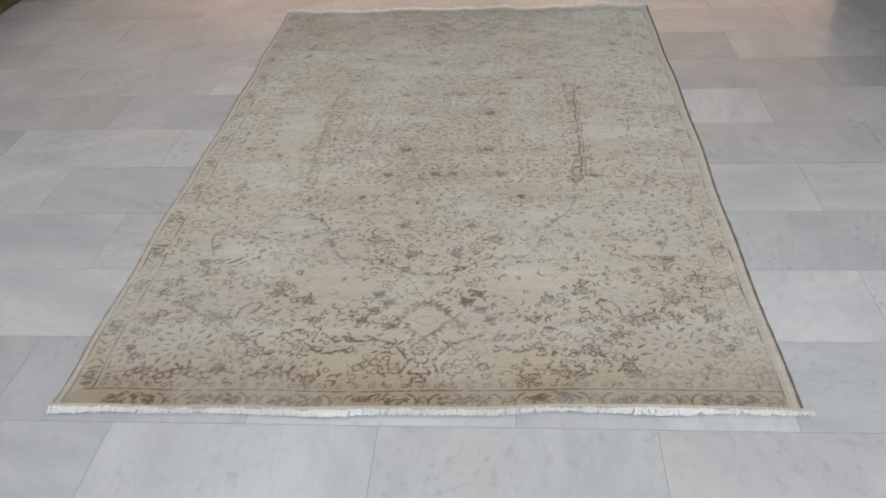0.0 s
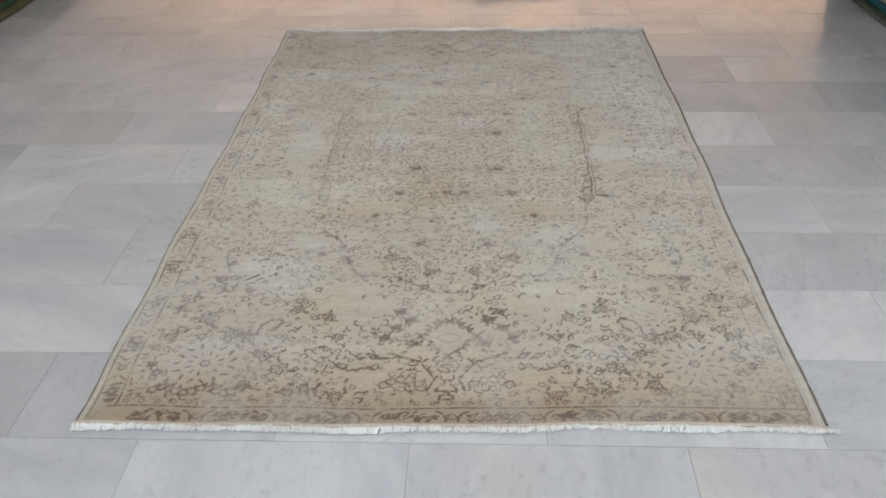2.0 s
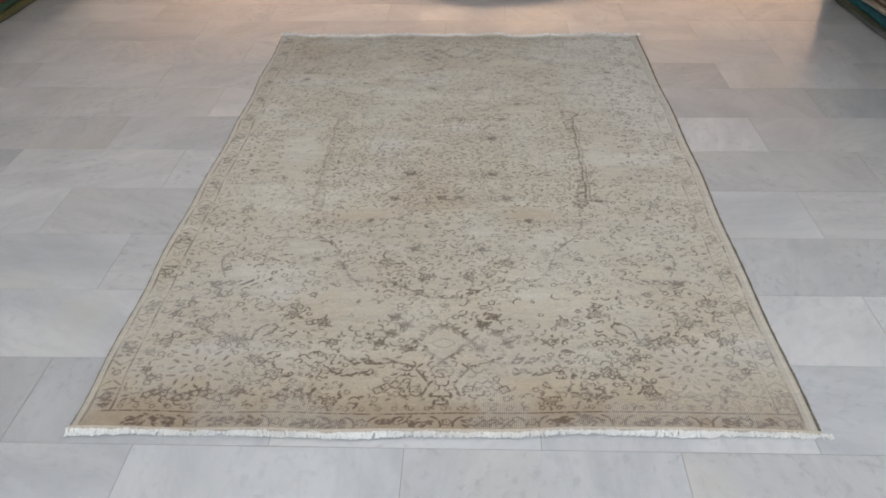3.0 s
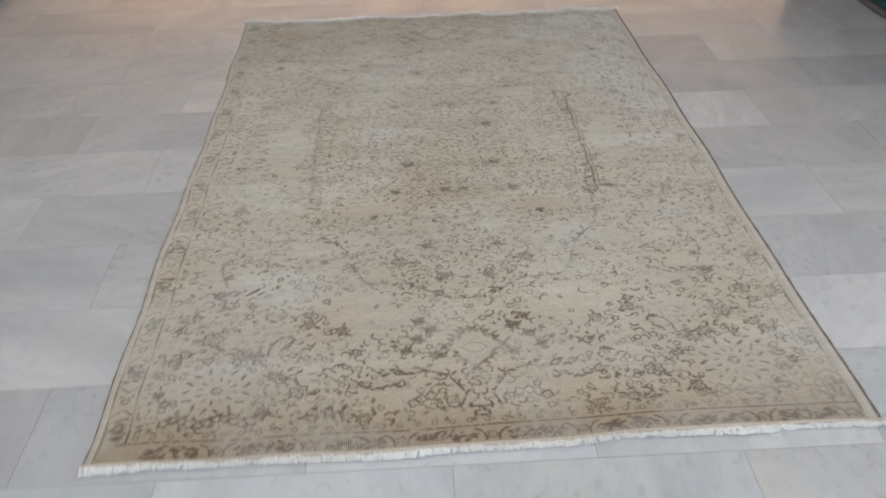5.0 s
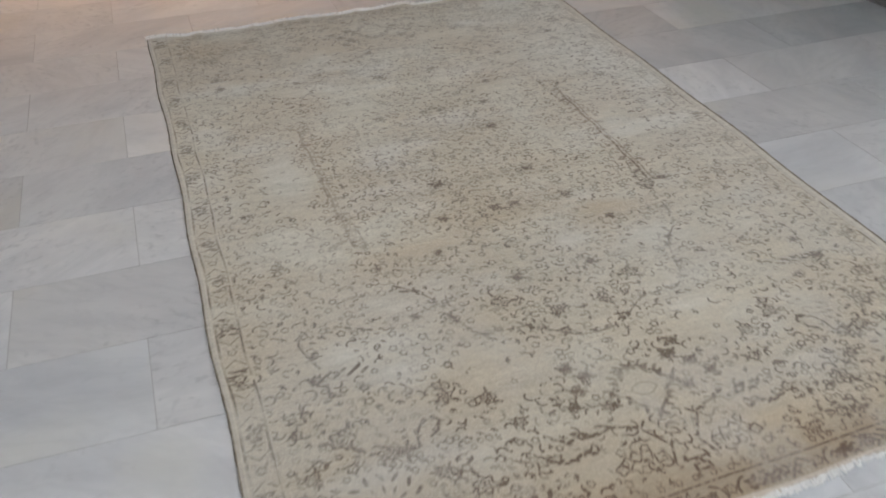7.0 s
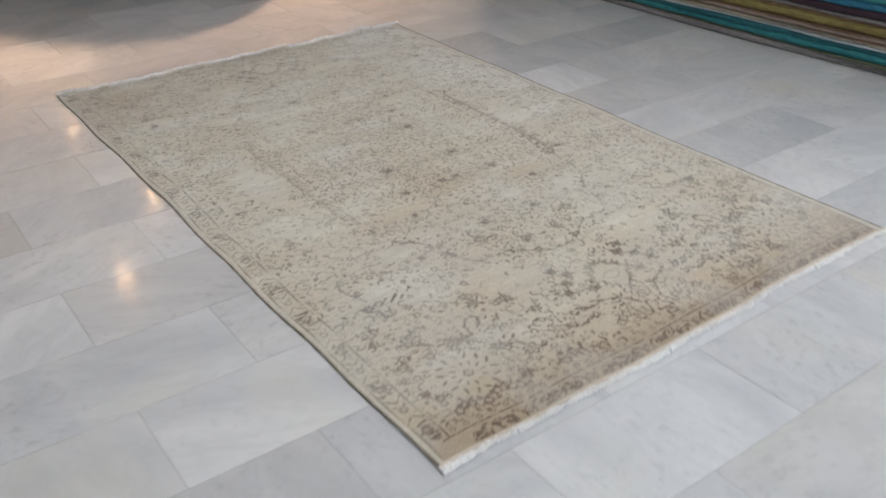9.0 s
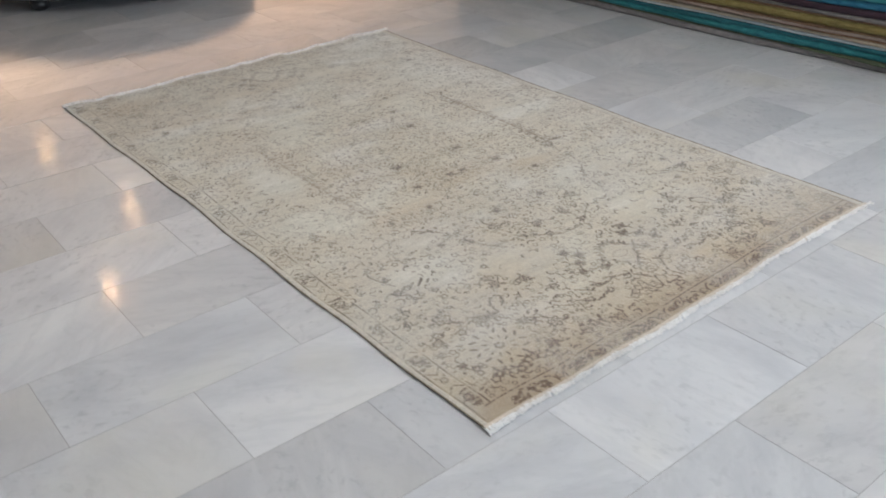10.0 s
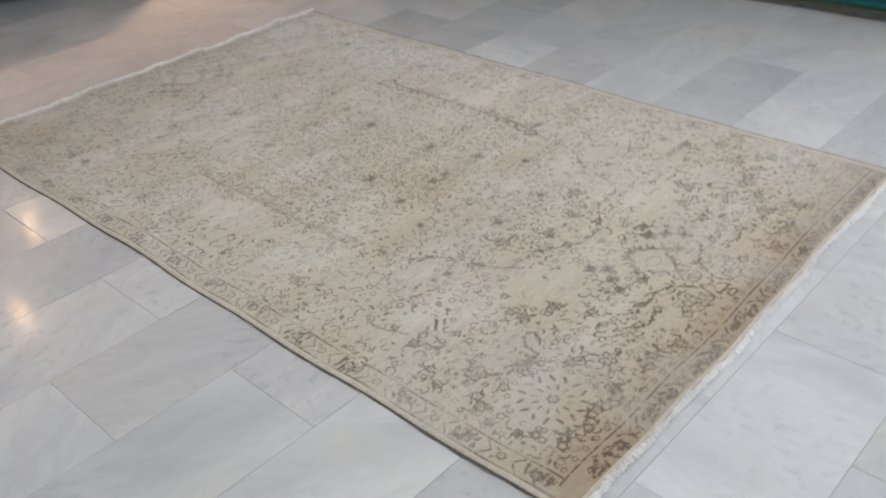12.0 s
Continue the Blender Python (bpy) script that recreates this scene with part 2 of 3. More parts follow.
# ---- ottoman at the far end ----
def round_ottoman(x, y):
    root = tagged(new("ottoman"), "large round dark grey upholstered ottoman on black feet", "ottoman")
    root.location = (x, y, 0)
    prof = [(0.90, 0.075), (0.985, 0.085), (1.0, 0.12), (1.0, 0.21), (0.985, 0.28), (0.93, 0.31), (0.7, 0.33), (0.3, 0.335), (0.01, 0.335)]
    part("cushion", lathe(prof, 96), DARK_FABRIC, root, smooth=True)
    for i in range(8):
        a = math.radians(-90 + 45 * i)
        f = part("foot", lathe([(0.03, 0.0), (0.05, 0.012), (0.058, 0.04), (0.05, 0.07), (0.035, 0.08)], 20), BLACK, root, smooth=True)
        f.location = (0.86 * math.cos(a), 0.86 * math.sin(a), 0)


round_ottoman(1.2, 5.2)


# ---- piles of folded rugs ----
def folded_rug(name, x0, x1, y0, y1, z, thick, mat, label, group, seed, skew, fold_dir):
    """One flattened rug of a pile: a long slab with a rounded, sagging fold along its open side."""
    rnd = random.Random(seed)
    ph = [rnd.uniform(0, 6.28) for _ in range(4)]
    bm = bmesh.new()
    n, arc = 90, 7
    rings = []
    inset = rnd.uniform(-0.012, 0.012)
    for i in range(n + 1):
        y = y0 + (y1 - y0) * i / n
        wob = 0.010 * math.sin(2.1 * y + ph[0]) + 0.006 * math.sin(5.3 * y + ph[1]) + 0.0025 * math.sin(17 * y + ph[2])
        sag = 1 + 0.045 * math.sin(2.3 * y + 0.6) + 0.02 * math.sin(5.1 * y)
        face = (x0 if fold_dir < 0 else x1) + skew * y + inset + wob
        back = x1 if fold_dir < 0 else x0
        bend = face - fold_dir * thick * 0.5
        ring = [bm.verts.new((back, y, z * sag)), bm.verts.new((bend, y, z * sag))]
        for k in range(1, arc):
            a = -math.pi / 2 + math.pi * k / arc
            ring.append(bm.verts.new((bend + fold_dir * thick * 0.5 * math.cos(a), y, (z + thick * 0.5 * (1 + math.sin(a))) * sag)))
        ring.append(bm.verts.new((bend, y, (z + thick) * sag)))
        ring.append(bm.verts.new((back, y, (z + thick) * sag)))
        rings.append(ring)
    for a, b in zip(rings, rings[1:]):
        for k in range(len(a)):
            j = (k + 1) % len(a)
            bm.faces.new((a[k], b[k], b[j], a[j]))
    bm.faces.new(rings[0])
    bm.faces.new(list(reversed(rings[-1])))
    bmesh.ops.recalc_face_normals(bm, faces=bm.faces)
    return tagged(part(name, bm, mat, smooth=True), label, "rug", group)


TX = {
    "grey": textile("grey_wool", (0.13, 0.125, 0.125), (0.22, 0.20, 0.19)),
    "moss": textile("moss_wool", (0.05, 0.07, 0.04), (0.10, 0.11, 0.06)),
    "teal": textile("teal_wool", (0.012, 0.105, 0.125), (0.03, 0.20, 0.21)),
    "deep": textile("deep_teal_wool", (0.008, 0.07, 0.09), (0.015, 0.12, 0.14)),
    "pale": textile("pale_grey_wool", (0.27, 0.32, 0.35), (0.42, 0.45, 0.46)),
    "tan": textile("tan_wool", (0.28, 0.24, 0.18), (0.38, 0.33, 0.25)),
    "brown": textile("brown_wool", (0.11, 0.06, 0.035), (0.19, 0.11, 0.06)),
    "rose": textile("dusty_rose_wool", (0.22, 0.16, 0.13), (0.33, 0.27, 0.23)),
    "olive": textile("olive_gold_wool", (0.14, 0.105, 0.03), (0.22, 0.175, 0.06)),
    "plum": textile("plum_black_wool", (0.02, 0.008, 0.015), (0.04, 0.018, 0.028)),
    "blue": textile("petrol_blue_wool", (0.01, 0.08, 0.15), (0.03, 0.17, 0.25)),
    "dark_olive": textile("dark_olive_wool", (0.07, 0.06, 0.02), (0.12, 0.10, 0.035)),
    "green": textile("dark_green_wool", (0.015, 0.04, 0.02), (0.03, 0.07, 0.035)),
    "red": textile("dark_red_wool", (0.22, 0.02, 0.025), (0.33, 0.05, 0.05)),
}
PILE_EAST = [("grey", .055, "grey wool"), ("moss", .012, "moss green wool"), ("teal", .055, "bright teal wool"), ("deep", .032, "deep teal wool"), ("pale", .018, "pale grey wool"),
             ("tan", .024, "tan wool"), ("brown", .014, "dark brown wool"), ("rose", .024, "dusty rose wool"), ("brown", .012, "dark brown wool"), ("olive", .062, "olive gold wool"),
             ("brown", .014, "dark brown wool"), ("grey", .028, "grey wool"), ("plum", .05, "plum black wool"), ("blue", .06, "petrol blue wool"), ("teal", .03, "bright teal wool"),
             ("tan", .03, "tan wool"), ("plum", .03, "plum black wool"), ("olive", .04, "olive gold wool"), ("deep", .05, "deep teal wool"), ("rose", .04, "dusty rose wool"), ("blue", .06, "petrol blue wool")]
z = 0.0
for i, (key, th, words) in enumerate(PILE_EAST):
    th *= 0.66
    folded_rug("folded_rug", 3.145, 4.9, -0.4, 3.5, z, th - 0.0015, TX[key], words + " rug lying flat in a tall pile", "pile of rugs by the side window", 100 + i, -0.055, -1)
    z += th
z = 0.0
for i, (key, th, words) in enumerate([("dark_olive", .05, "dark olive wool"), ("green", .035, "dark green wool"), ("red", .035, "dark red wool"), ("green", .03, "dark green wool"), ("dark_olive", .04, "dark olive wool")]):
    folded_rug("folded_rug", -3.3, -1.375, 2.6, 5.4, z, th - 0.0015, TX[key], words + " rug lying flat in a low pile", "low pile of rugs by the wall", 200 + i, 0.0, 1)
    z += th


# ---- the worn rug ----
RW, RL = 1.722, 2.752
CORNERS = [Vector((0.135, 0.026)), Vector((1.853, 0.058)), Vector((0.120, 2.798)), Vector((1.856, 2.806))]
STEP = 0.0022


def rug_place(u, v):
    """From metres across and along the rug to the floor."""
    a, b = u / RW, v / RL
    x = (1 - a) * (1 - b) * CORNERS[0].x + a * (1 - b) * CORNERS[1].x + (1 - a) * b * CORNERS[2].x + a * b * CORNERS[3].x
    y = (1 - a) * (1 - b) * CORNERS[0].y + a * (1 - b) * CORNERS[1].y + (1 - a) * b * CORNERS[2].y + a * b * CORNERS[3].y
    side = (0.003 * np.sin(4.1 * v + 1.0) + 0.003 * np.sin(13.3 * v + 0.4)) * (1 - a) ** 6 + (0.003 * np.sin(3.7 * v + 2.0) + 0.002 * np.sin(11.1 * v)) * a ** 6
    end = (0.005 * np.sin(6.0 * u + 0.5) + 0.003 * np.sin(17.0 * u)) * (1 - b) ** 10 + (0.006 * np.sin(8.5 * u + 1.3) + 0.004 * np.sin(19.0 * u + 2)) * b ** 10
    return x + side, y + end


def rug_height(u, v):
    """Soft ripples, most of all along the far end."""
    b = v / RL
    h = 0.0052 + 0.0013 * np.sin(5.0 * u + 2.1 * v) * np.sin(3.1 * v + 0.7) + 0.001 * np.sin(9.0 * v + 2.0 * u)
    far = np.clip((b - 0.93) / 0.07, 0, 1) ** 2
    h = h + far * (0.009 * np.clip(np.sin(13.0 * u + 0.8), 0, 1) ** 3 + 0.006 * np.clip(np.sin(29.0 * u + 2.0), 0, 1) ** 4)
    near = np.clip((0.05 - b) / 0.05, 0, 1) ** 2
    return h + near * 0.006 * np.clip(np.sin(9.0 * u + 1.6), 0, 1) ** 3


def value_noise(shape, cell, rng, octaves=3, stretch=(1.0, 1.0)):
    """Smooth random field between 0 and 1; cell in metres, stretch along (v, u)."""
    nv, nu = shape
    out, amp, tot = np.zeros(shape), 1.0, 0.0
    for o in range(octaves):
        cv, cu = cell * stretch[0] / STEP / 2 ** o, cell * stretch[1] / STEP / 2 ** o
        gv, gu = int(nv / cv) + 3, int(nu / cu) + 3
        g = rng.random((gv, gu))
        yv, xu = np.arange(nv) / cv, np.arange(nu) / cu
        i, j = yv.astype(int), xu.astype(int)
        fy, fx = (yv - i), (xu - j)
        fy, fx = (fy * fy * (3 - 2 * fy))[:, None], (fx * fx * (3 - 2 * fx))[None, :]
        a, b = g[i][:, j], g[i][:, j + 1]
        c, d = g[i + 1][:, j], g[i + 1][:, j + 1]
        out += amp * ((a * (1 - fx) + b * fx) * (1 - fy) + (c * (1 - fx) + d * fx) * fy)
        tot += amp
        amp *= 0.55
    return out / tot


class Dye:
    """Draws woven motifs as ink on the knots of the rug."""

    def __init__(self, nv, nu):
        self.ink = np.zeros((nv, nu))
        self.nv, self.nu = nv, nu

    def window(self, u, v, r):
        i0, i1 = max(int((v - r) / STEP), 0), min(int((v + r) / STEP) + 2, self.nv)
        j0, j1 = max(int((u - r) / STEP), 0), min(int((u + r) / STEP) + 2, self.nu)
        if i1 <= i0 or j1 <= j0:
            return None
        y, x = np.mgrid[i0:i1, j0:j1]
        return slice(i0, i1), slice(j0, j1), x * STEP - u, y * STEP - v

    def put(self, w, k):
        s = self.ink[w[0], w[1]]
        np.maximum(s, k, out=s)

    def floret(self, u, v, r, petals, turn, strength, width=0.0032, dot=True):
        w = self.window(u, v, r * 1.5 + 0.006)
        if w is None:
            return
        d, th = np.hypot(w[2], w[3]), np.arctan2(w[3], w[2])
        rad = r * (1 + 0.17 * np.cos(petals * th + turn))
        k = np.clip(1.75 - np.abs(d - rad) / (width * 0.60), 0, 1)
        if dot:
            k = np.maximum(k, 0.8 * np.clip(1.3 - d / (r * 0.28), 0, 1))
        self.put(w, strength * k)

    def leaf(self, u, v, length, wide, turn, strength):
        w = self.window(u, v, length + 0.004)
        if w is None:
            return
        c, s = math.cos(turn), math.sin(turn)
        a, b = w[2] * c + w[3] * s, -w[2] * s + w[3] * c
        e = np.sqrt((a / length) ** 2 + ((b - 0.25 * wide * np.sin(a / length * 2)) / wide) ** 2)
        self.put(w, strength * np.clip((1.2 - e) * 3.5, 0, 1))

    def stroke(self, pts, strength, width=0.0032):
        for (u0, v0), (u1, v1) in zip(pts, pts[1:]):
            r = math.hypot(u1 - u0, v1 - v0) / 2 + 0.008
            w = self.window((u0 + u1) / 2, (v0 + v1) / 2, r)
            if w is None:
                continue
            x, y = w[2] + (u0 + u1) / 2 - u0, w[3] + (v0 + v1) / 2 - v0
            du, dv = u1 - u0, v1 - v0
            q = np.clip((x * du + y * dv) / (du * du + dv * dv + 1e-9), 0, 1)
            self.put(w, strength * np.clip(1.75 - np.hypot(x - q * du, y - q * dv) / (width * 0.62), 0, 1))

    def tendril(self, u, v, length, turn, curl, strength, width=0.003):
        pts, a = [(u, v)], turn
        for _ in range(7):
            pts.append((pts[-1][0] + length / 7 * math.cos(a), pts[-1][1] + length / 7 * math.sin(a)))
            a += curl
        self.stroke(pts, strength, width)
        return pts[-1]


CU, CV = 0.858, 1.428
# open grounds of the field as (across from the long axis, from the near end, half width, half length)
OPEN = ((0.26, 0.475, 0.125, 0.085), (0.30, 0.545, 0.10, 0.045), (0.27, 1.005, 0.085, 0.050), (0.105, 0.888, 0.060, 0.026), (0.305, 0.838, 0.070, 0.030),
        (0.425, 0.800, 0.070, 0.050), (0.545, 1.43, 0.080, 0.190), (0.61, 0.655, 0.060, 0.050), (0.53, 0.575, 0.060, 0.035), (0.24, 0.655, 0.05, 0.02), (0.20, 0.18, 0.07, 0.035))
# outlined blossoms of one quarter as (across, from the near end, radius)
BLOSSOMS = ((0.645, 0.425, 0.029), (0.573, 0.346, 0.021), (0.722, 0.334, 0.017), (0.705, 0.366, 0.015), (0.745, 0.300, 0.013), (0.518, 0.334, 0.017), (0.727, 0.458, 0.014),
            (0.702, 0.510, 0.012), (0.318, 0.420, 0.019), (0.284, 0.335, 0.015), (0.407, 0.460, 0.018), (0.260, 0.112, 0.019), (0.495, 0.150, 0.019), (0.740, 0.221, 0.012),
            (0.717, 0.190, 0.011), (0.640, 0.334, 0.013), (0.412, 0.213, 0.025), (0.482, 0.266, 0.017), (0.289, 0.222, 0.014), (0.410, 0.497, 0.012), (0.168, 0.711, 0.021),
            (0.368, 0.551, 0.010), (0.340, 0.126, 0.014), (0.375, 0.117, 0.013), (0.560, 0.545, 0.010), (0.305, 0.690, 0.016), (0.06, 0.640, 0.018), (0.660, 1.05, 0.017), (0.680, 1.30, 0.014))
# blossoms dyed dark all through
DARK_BLOSSOMS = ((0.132, 0.445, 0.016), (0.104, 0.410, 0.017), (0.139, 0.376, 0.016), (0.166, 0.335, 0.015), (0.092, 0.313, 0.017), (0.100, 0.786, 0.014), (0.185, 1.107, 0.015),
                 (0.142, 1.283, 0.019), (0.030, 1.110, 0.014), (0.655, 0.600, 0.015), (0.640, 0.680, 0.012), (0.250, 0.960, 0.012), (0.075, 0.560, 0.014), (0.385, 0.730, 0.012))


def quarters(U, v):
    """The four mirrored places of a motif, with the signs of each quarter."""
    return [(CU + su * U, CV + sv * (CV - v), su, sv) for su in (-1, 1) for sv in (-1, 1)]


def spacing(U, v):
    """Distance between the small sprigs of the field, 0 where the ground is open."""
    if math.hypot(U - 0.604, v - 0.226) < 0.102 or (U < 0.075 and abs(v - 0.33) < 0.07):
        return 0
    for cu, cv, ru, rv in OPEN:
        if ((U - cu) / ru) ** 2 + ((v - cv) / rv) ** 2 < 0.9 + 0.35 * math.sin(47 * U + 2) * math.sin(61 * v + 1):
            return 0.055
    if (U / 0.27) ** 2 + ((v - CV) / 0.40) ** 2 < 1:
        return 0.0150
    if (U / 0.46) ** 2.6 + (abs(v - CV) / 0.87) ** 2.6 < 1:
        return 0.0170
    if math.hypot(U - 0.6, v - 0.22) < 0.36:
        return 0.0175
    return 0.0200


def scatter(rng):
    """Sprig places of one quarter, none too close to another."""
    cell, grid, out = 0.056, {}, []
    for _ in range(45000):
        U, v = rng.uniform(0.004, 0.772), rng.uniform(0.09, CV)
        d = spacing(U, v)
        if not d:
            continue
        i, j = int(U / cell), int(v / cell)
        close = any((U - a) ** 2 + (v - b) ** 2 < d * d for p in (-1, 0, 1) for q in (-1, 0, 1) for a, b in grid.get((i + p, j + q), ()))
        if not close:
            grid.setdefault((i, j), []).append((U, v))
            out.append((U, v, d))
    return out


def sprig(dye, kind, u, v, r, turn, flip, s):
    """One small motif: an open floret, a curl, a fan of leaves or a forked stalk."""
    if kind < 0.20:
        dye.floret(u, v, r * 0.72, 5, turn, s, 0.0026, False)
    elif kind < 0.42:
        dye.tendril(u - r * 0.6 * math.cos(turn), v - r * 0.6 * math.sin(turn), r * 2.9, turn, 0.36 * flip, s, 0.0030)
    elif kind < 0.76:
        for k in (-0.9, 0.0, 0.9):
            a = turn + k
            dye.leaf(u + r * 0.62 * math.cos(a), v + r * 0.62 * math.sin(a), r * 0.52, r * 0.21, a, s)
    else:
        x, y = dye.tendril(u, v, r * 1.7, turn, 0.25 * flip, s, 0.0026)
        dye.leaf(x, y, r * 0.42, r * 0.20, turn + flip, s)
        dye.leaf(u, v, r * 0.42, r * 0.20, turn - flip, s)


def mirrored_stroke(dye, pts, s_near, s_far, width):
    for su in (-1, 1):
        for sv in (-1, 1):
            dye.stroke([(CU + su * U, CV + sv * (CV - v)) for U, v in pts], s_near if sv < 0 else s_far, width)


def weave(nv, nu):
    rng = np.random.default_rng(11)
    dye = Dye(nv, nu)
    # sprigs over the whole field, mirrored over both axes with a little drift
    for U, v, d in scatter(rng):
        kind, a, s0 = rng.random(), rng.uniform(0, 6.28), rng.choice((0.5, 0.8, 1.0, 1.0))
        r = min(d * 0.60, 0.011) * rng.uniform(0.75, 1.2)
        for qu, qv, su, sv in quarters(U, v):
            if rng.random() < 0.10:
                continue
            turn = a if su > 0 else math.pi - a
            sprig(dye, kind, qu + rng.normal(0, 0.003), qv + rng.normal(0, 0.003), r, turn if sv < 0 else -turn, su * -sv, s0 * rng.uniform(0.65, 1.0))
    # blossoms
    for k, (U, v, r) in enumerate(BLOSSOMS):
        for qu, qv, su, sv in quarters(U, v):
            s = (1.0 if sv < 0 else 0.75) * rng.uniform(0.8, 1.0)
            qu, qv = qu + rng.normal(0, 0.004), qv + rng.normal(0, 0.004)
            dye.floret(qu, qv, r * 0.80, 5 + k % 3, k * 1.7, s, 0.0036)
            if r > 0.016:
                dye.floret(qu, qv, r * 0.42, 5, k, s * 0.8, 0.0026, False)
            for q in range(3 + k % 3):
                a = k + 2.1 * q
                dye.leaf(qu + su * 1.35 * r * math.cos(a), qv - sv * 1.35 * r * math.sin(a), r * 0.42, r * 0.17, a * su, s * 0.85)
    for k, (U, v, r) in enumerate(DARK_BLOSSOMS):
        for qu, qv, su, sv in quarters(U, v):
            s = (1.0 if sv < 0 else 0.8) * rng.uniform(0.85, 1.0)
            dye.leaf(qu, qv, r * 0.95, r * 0.42, 0.25 * su, s)
            dye.floret(qu, qv, r * 0.72, 6, k, s, 0.0042)
            for a in (0.6, 2.2, 3.6, 5.2):
                dye.leaf(qu + su * r * 1.25 * math.cos(a), qv + r * 1.0 * math.sin(a), r * 0.42, r * 0.22, a * su, s * 0.8)
    # medallion rim: a lobed outline with small leaves along it
    rim = []
    for q in range(61):
        a = math.pi / 2 * q / 60
        lob = 1 + 0.030 * math.cos(12 * a)
        rim.append((0.445 * lob * abs(math.cos(a)) ** 0.78, CV - 0.87 * lob * abs(math.sin(a)) ** 0.78))
    for q in range(60):
        if rng.random() < 0.7:
            mirrored_stroke(dye, rim[q:q + 2], rng.uniform(0.35, 0.9), rng.uniform(0.25, 0.6), 0.0030)
        U, v = rim[q]
        for qu, qv, su, sv in quarters(U, v):
            if rng.random() < 0.55:
                dye.leaf(qu + rng.normal(0, 0.006), qv + rng.normal(0, 0.006), rng.uniform(0.008, 0.014), 0.004, rng.uniform(0, 3.14), rng.uniform(0.3, 0.9))
    # suns in the four corners
    for u, v, su, sv in quarters(0.604, 0.226):
        s = 1.0 if sv < 0 else 0.6
        dye.floret(u, v, 0.0105, 6, 0, s, 0.0040)
        for ring, n, size in ((0.040, 12, 0.0085), (0.071, 15, 0.0115)):
            for q in range(n):
                a = 2 * math.pi * q / n + ring * 9
                dye.leaf(u + ring * math.cos(a), v + ring * math.sin(a), size, size * 0.34, a + 0.45 * (-1) ** q * (ring > 0.05), s * rng.uniform(0.6, 1.0))
        for q in range(13):
            a = 2 * math.pi * q / 13 + 0.2
            dye.floret(u + 0.100 * math.cos(a), v + 0.100 * math.sin(a), 0.0065, 5, a, s * rng.uniform(0.4, 0.85), 0.0026, False)
    # diamond with a zigzag edge before each end of the medallion, vase and scrolls below it
    zigzag = [(0.0, 0.405), (0.020, 0.402), (0.026, 0.384), (0.046, 0.378), (0.050, 0.362), (0.072, 0.345), (0.062, 0.328), (0.042, 0.316), (0.036, 0.296), (0.020, 0.282), (0.0, 0.262)]
    mirrored_stroke(dye, zigzag, 0.8, 0.55, 0.0044)
    for k, (U, v) in enumerate(zigzag):
        for qu, qv, su, sv in quarters(U, v):
            for e in (-0.9, 0.7):
                dye.leaf(qu + su * 0.009 * math.cos(e), qv - sv * 0.009 * math.sin(e), 0.011, 0.0042, su * e, (1.0 if sv < 0 else 0.7) * rng.uniform(0.6, 1.0))
    mirrored_stroke(dye, [(0.0, 0.352), (0.022, 0.345), (0.030, 0.332), (0.014, 0.318), (0.0, 0.314)], 0.45, 0.4, 0.0026)
    mirrored_stroke(dye, [(0.050, 0.250), (0.066, 0.232), (0.046, 0.200), (0.030, 0.172), (0.042, 0.140), (0.046, 0.126)], 0.9, 0.5, 0.0036)
    mirrored_stroke(dye, [(0.0, 0.196), (0.018, 0.204), (0.030, 0.222), (0.020, 0.242), (0.006, 0.238)], 0.7, 0.4, 0.0030)
    mirrored_stroke(dye, [(0.0, 0.128), (0.026, 0.128), (0.022, 0.138)], 0.95, 0.5, 0.0036)
    mirrored_stroke(dye, [(0.0, 0.098), (0.016, 0.099), (0.014, 0.112), (0.005, 0.114), (0.004, 0.126)], 1.0, 0.5, 0.0048)
    mirrored_stroke(dye, [(0.070, 0.240), (0.100, 0.252), (0.125, 0.258), (0.155, 0.250), (0.190, 0.252), (0.205, 0.272)], 0.9, 0.5, 0.0040)
    mirrored_stroke(dye, [(0.499, 0.346), (0.496, 0.376), (0.480, 0.402), (0.452, 0.414), (0.440, 0.400), (0.452, 0.372), (0.470, 0.362)], 0.9, 0.5, 0.0038)
    mirrored_stroke(dye, [(0.654, 0.760), (0.664, 0.726), (0.655, 0.680), (0.637, 0.636)], 0.75, 0.5, 0.0034)
    mirrored_stroke(dye, [(0.668, 0.612), (0.655, 0.585), (0.634, 0.575), (0.636, 0.545), (0.616, 0.537)], 0.8, 0.5, 0.0036)
    for U in (0.066, 0.090, 0.112, 0.134, 0.152):
        for u, v, su, sv in quarters(U, 0.150 + 0.022 * math.sin((U - 0.06) * 33)):
            dye.floret(u, v, 0.0115, 4, U * 50, 0.85 if sv < 0 else 0.45, 0.0030, False)
    for q in range(7):
        for u, v, su, sv in quarters(0.125 + 0.018 * q, 0.262 + 0.010 * math.sin(q * 2.1)):
            dye.leaf(u, v, 0.0105, 0.0042, su * (0.8 - 0.5 * (q % 3)), 0.95 if sv < 0 else 0.5)
        for u, v, su, sv in quarters(0.185 + 0.014 * q, 0.211 + 0.006 * math.sin(q * 1.3)):
            dye.leaf(u, v, 0.010, 0.0040, su * (0.5 - 0.4 * (q % 3)), 0.8 if sv < 0 else 0.4)
        for u, v, su, sv in quarters(0.545 + 0.016 * q, 0.600 + 0.012 * (q % 2)):
            dye.leaf(u, v, 0.013, 0.0042, -su * 0.5, 0.75 if sv < 0 else 0.5)
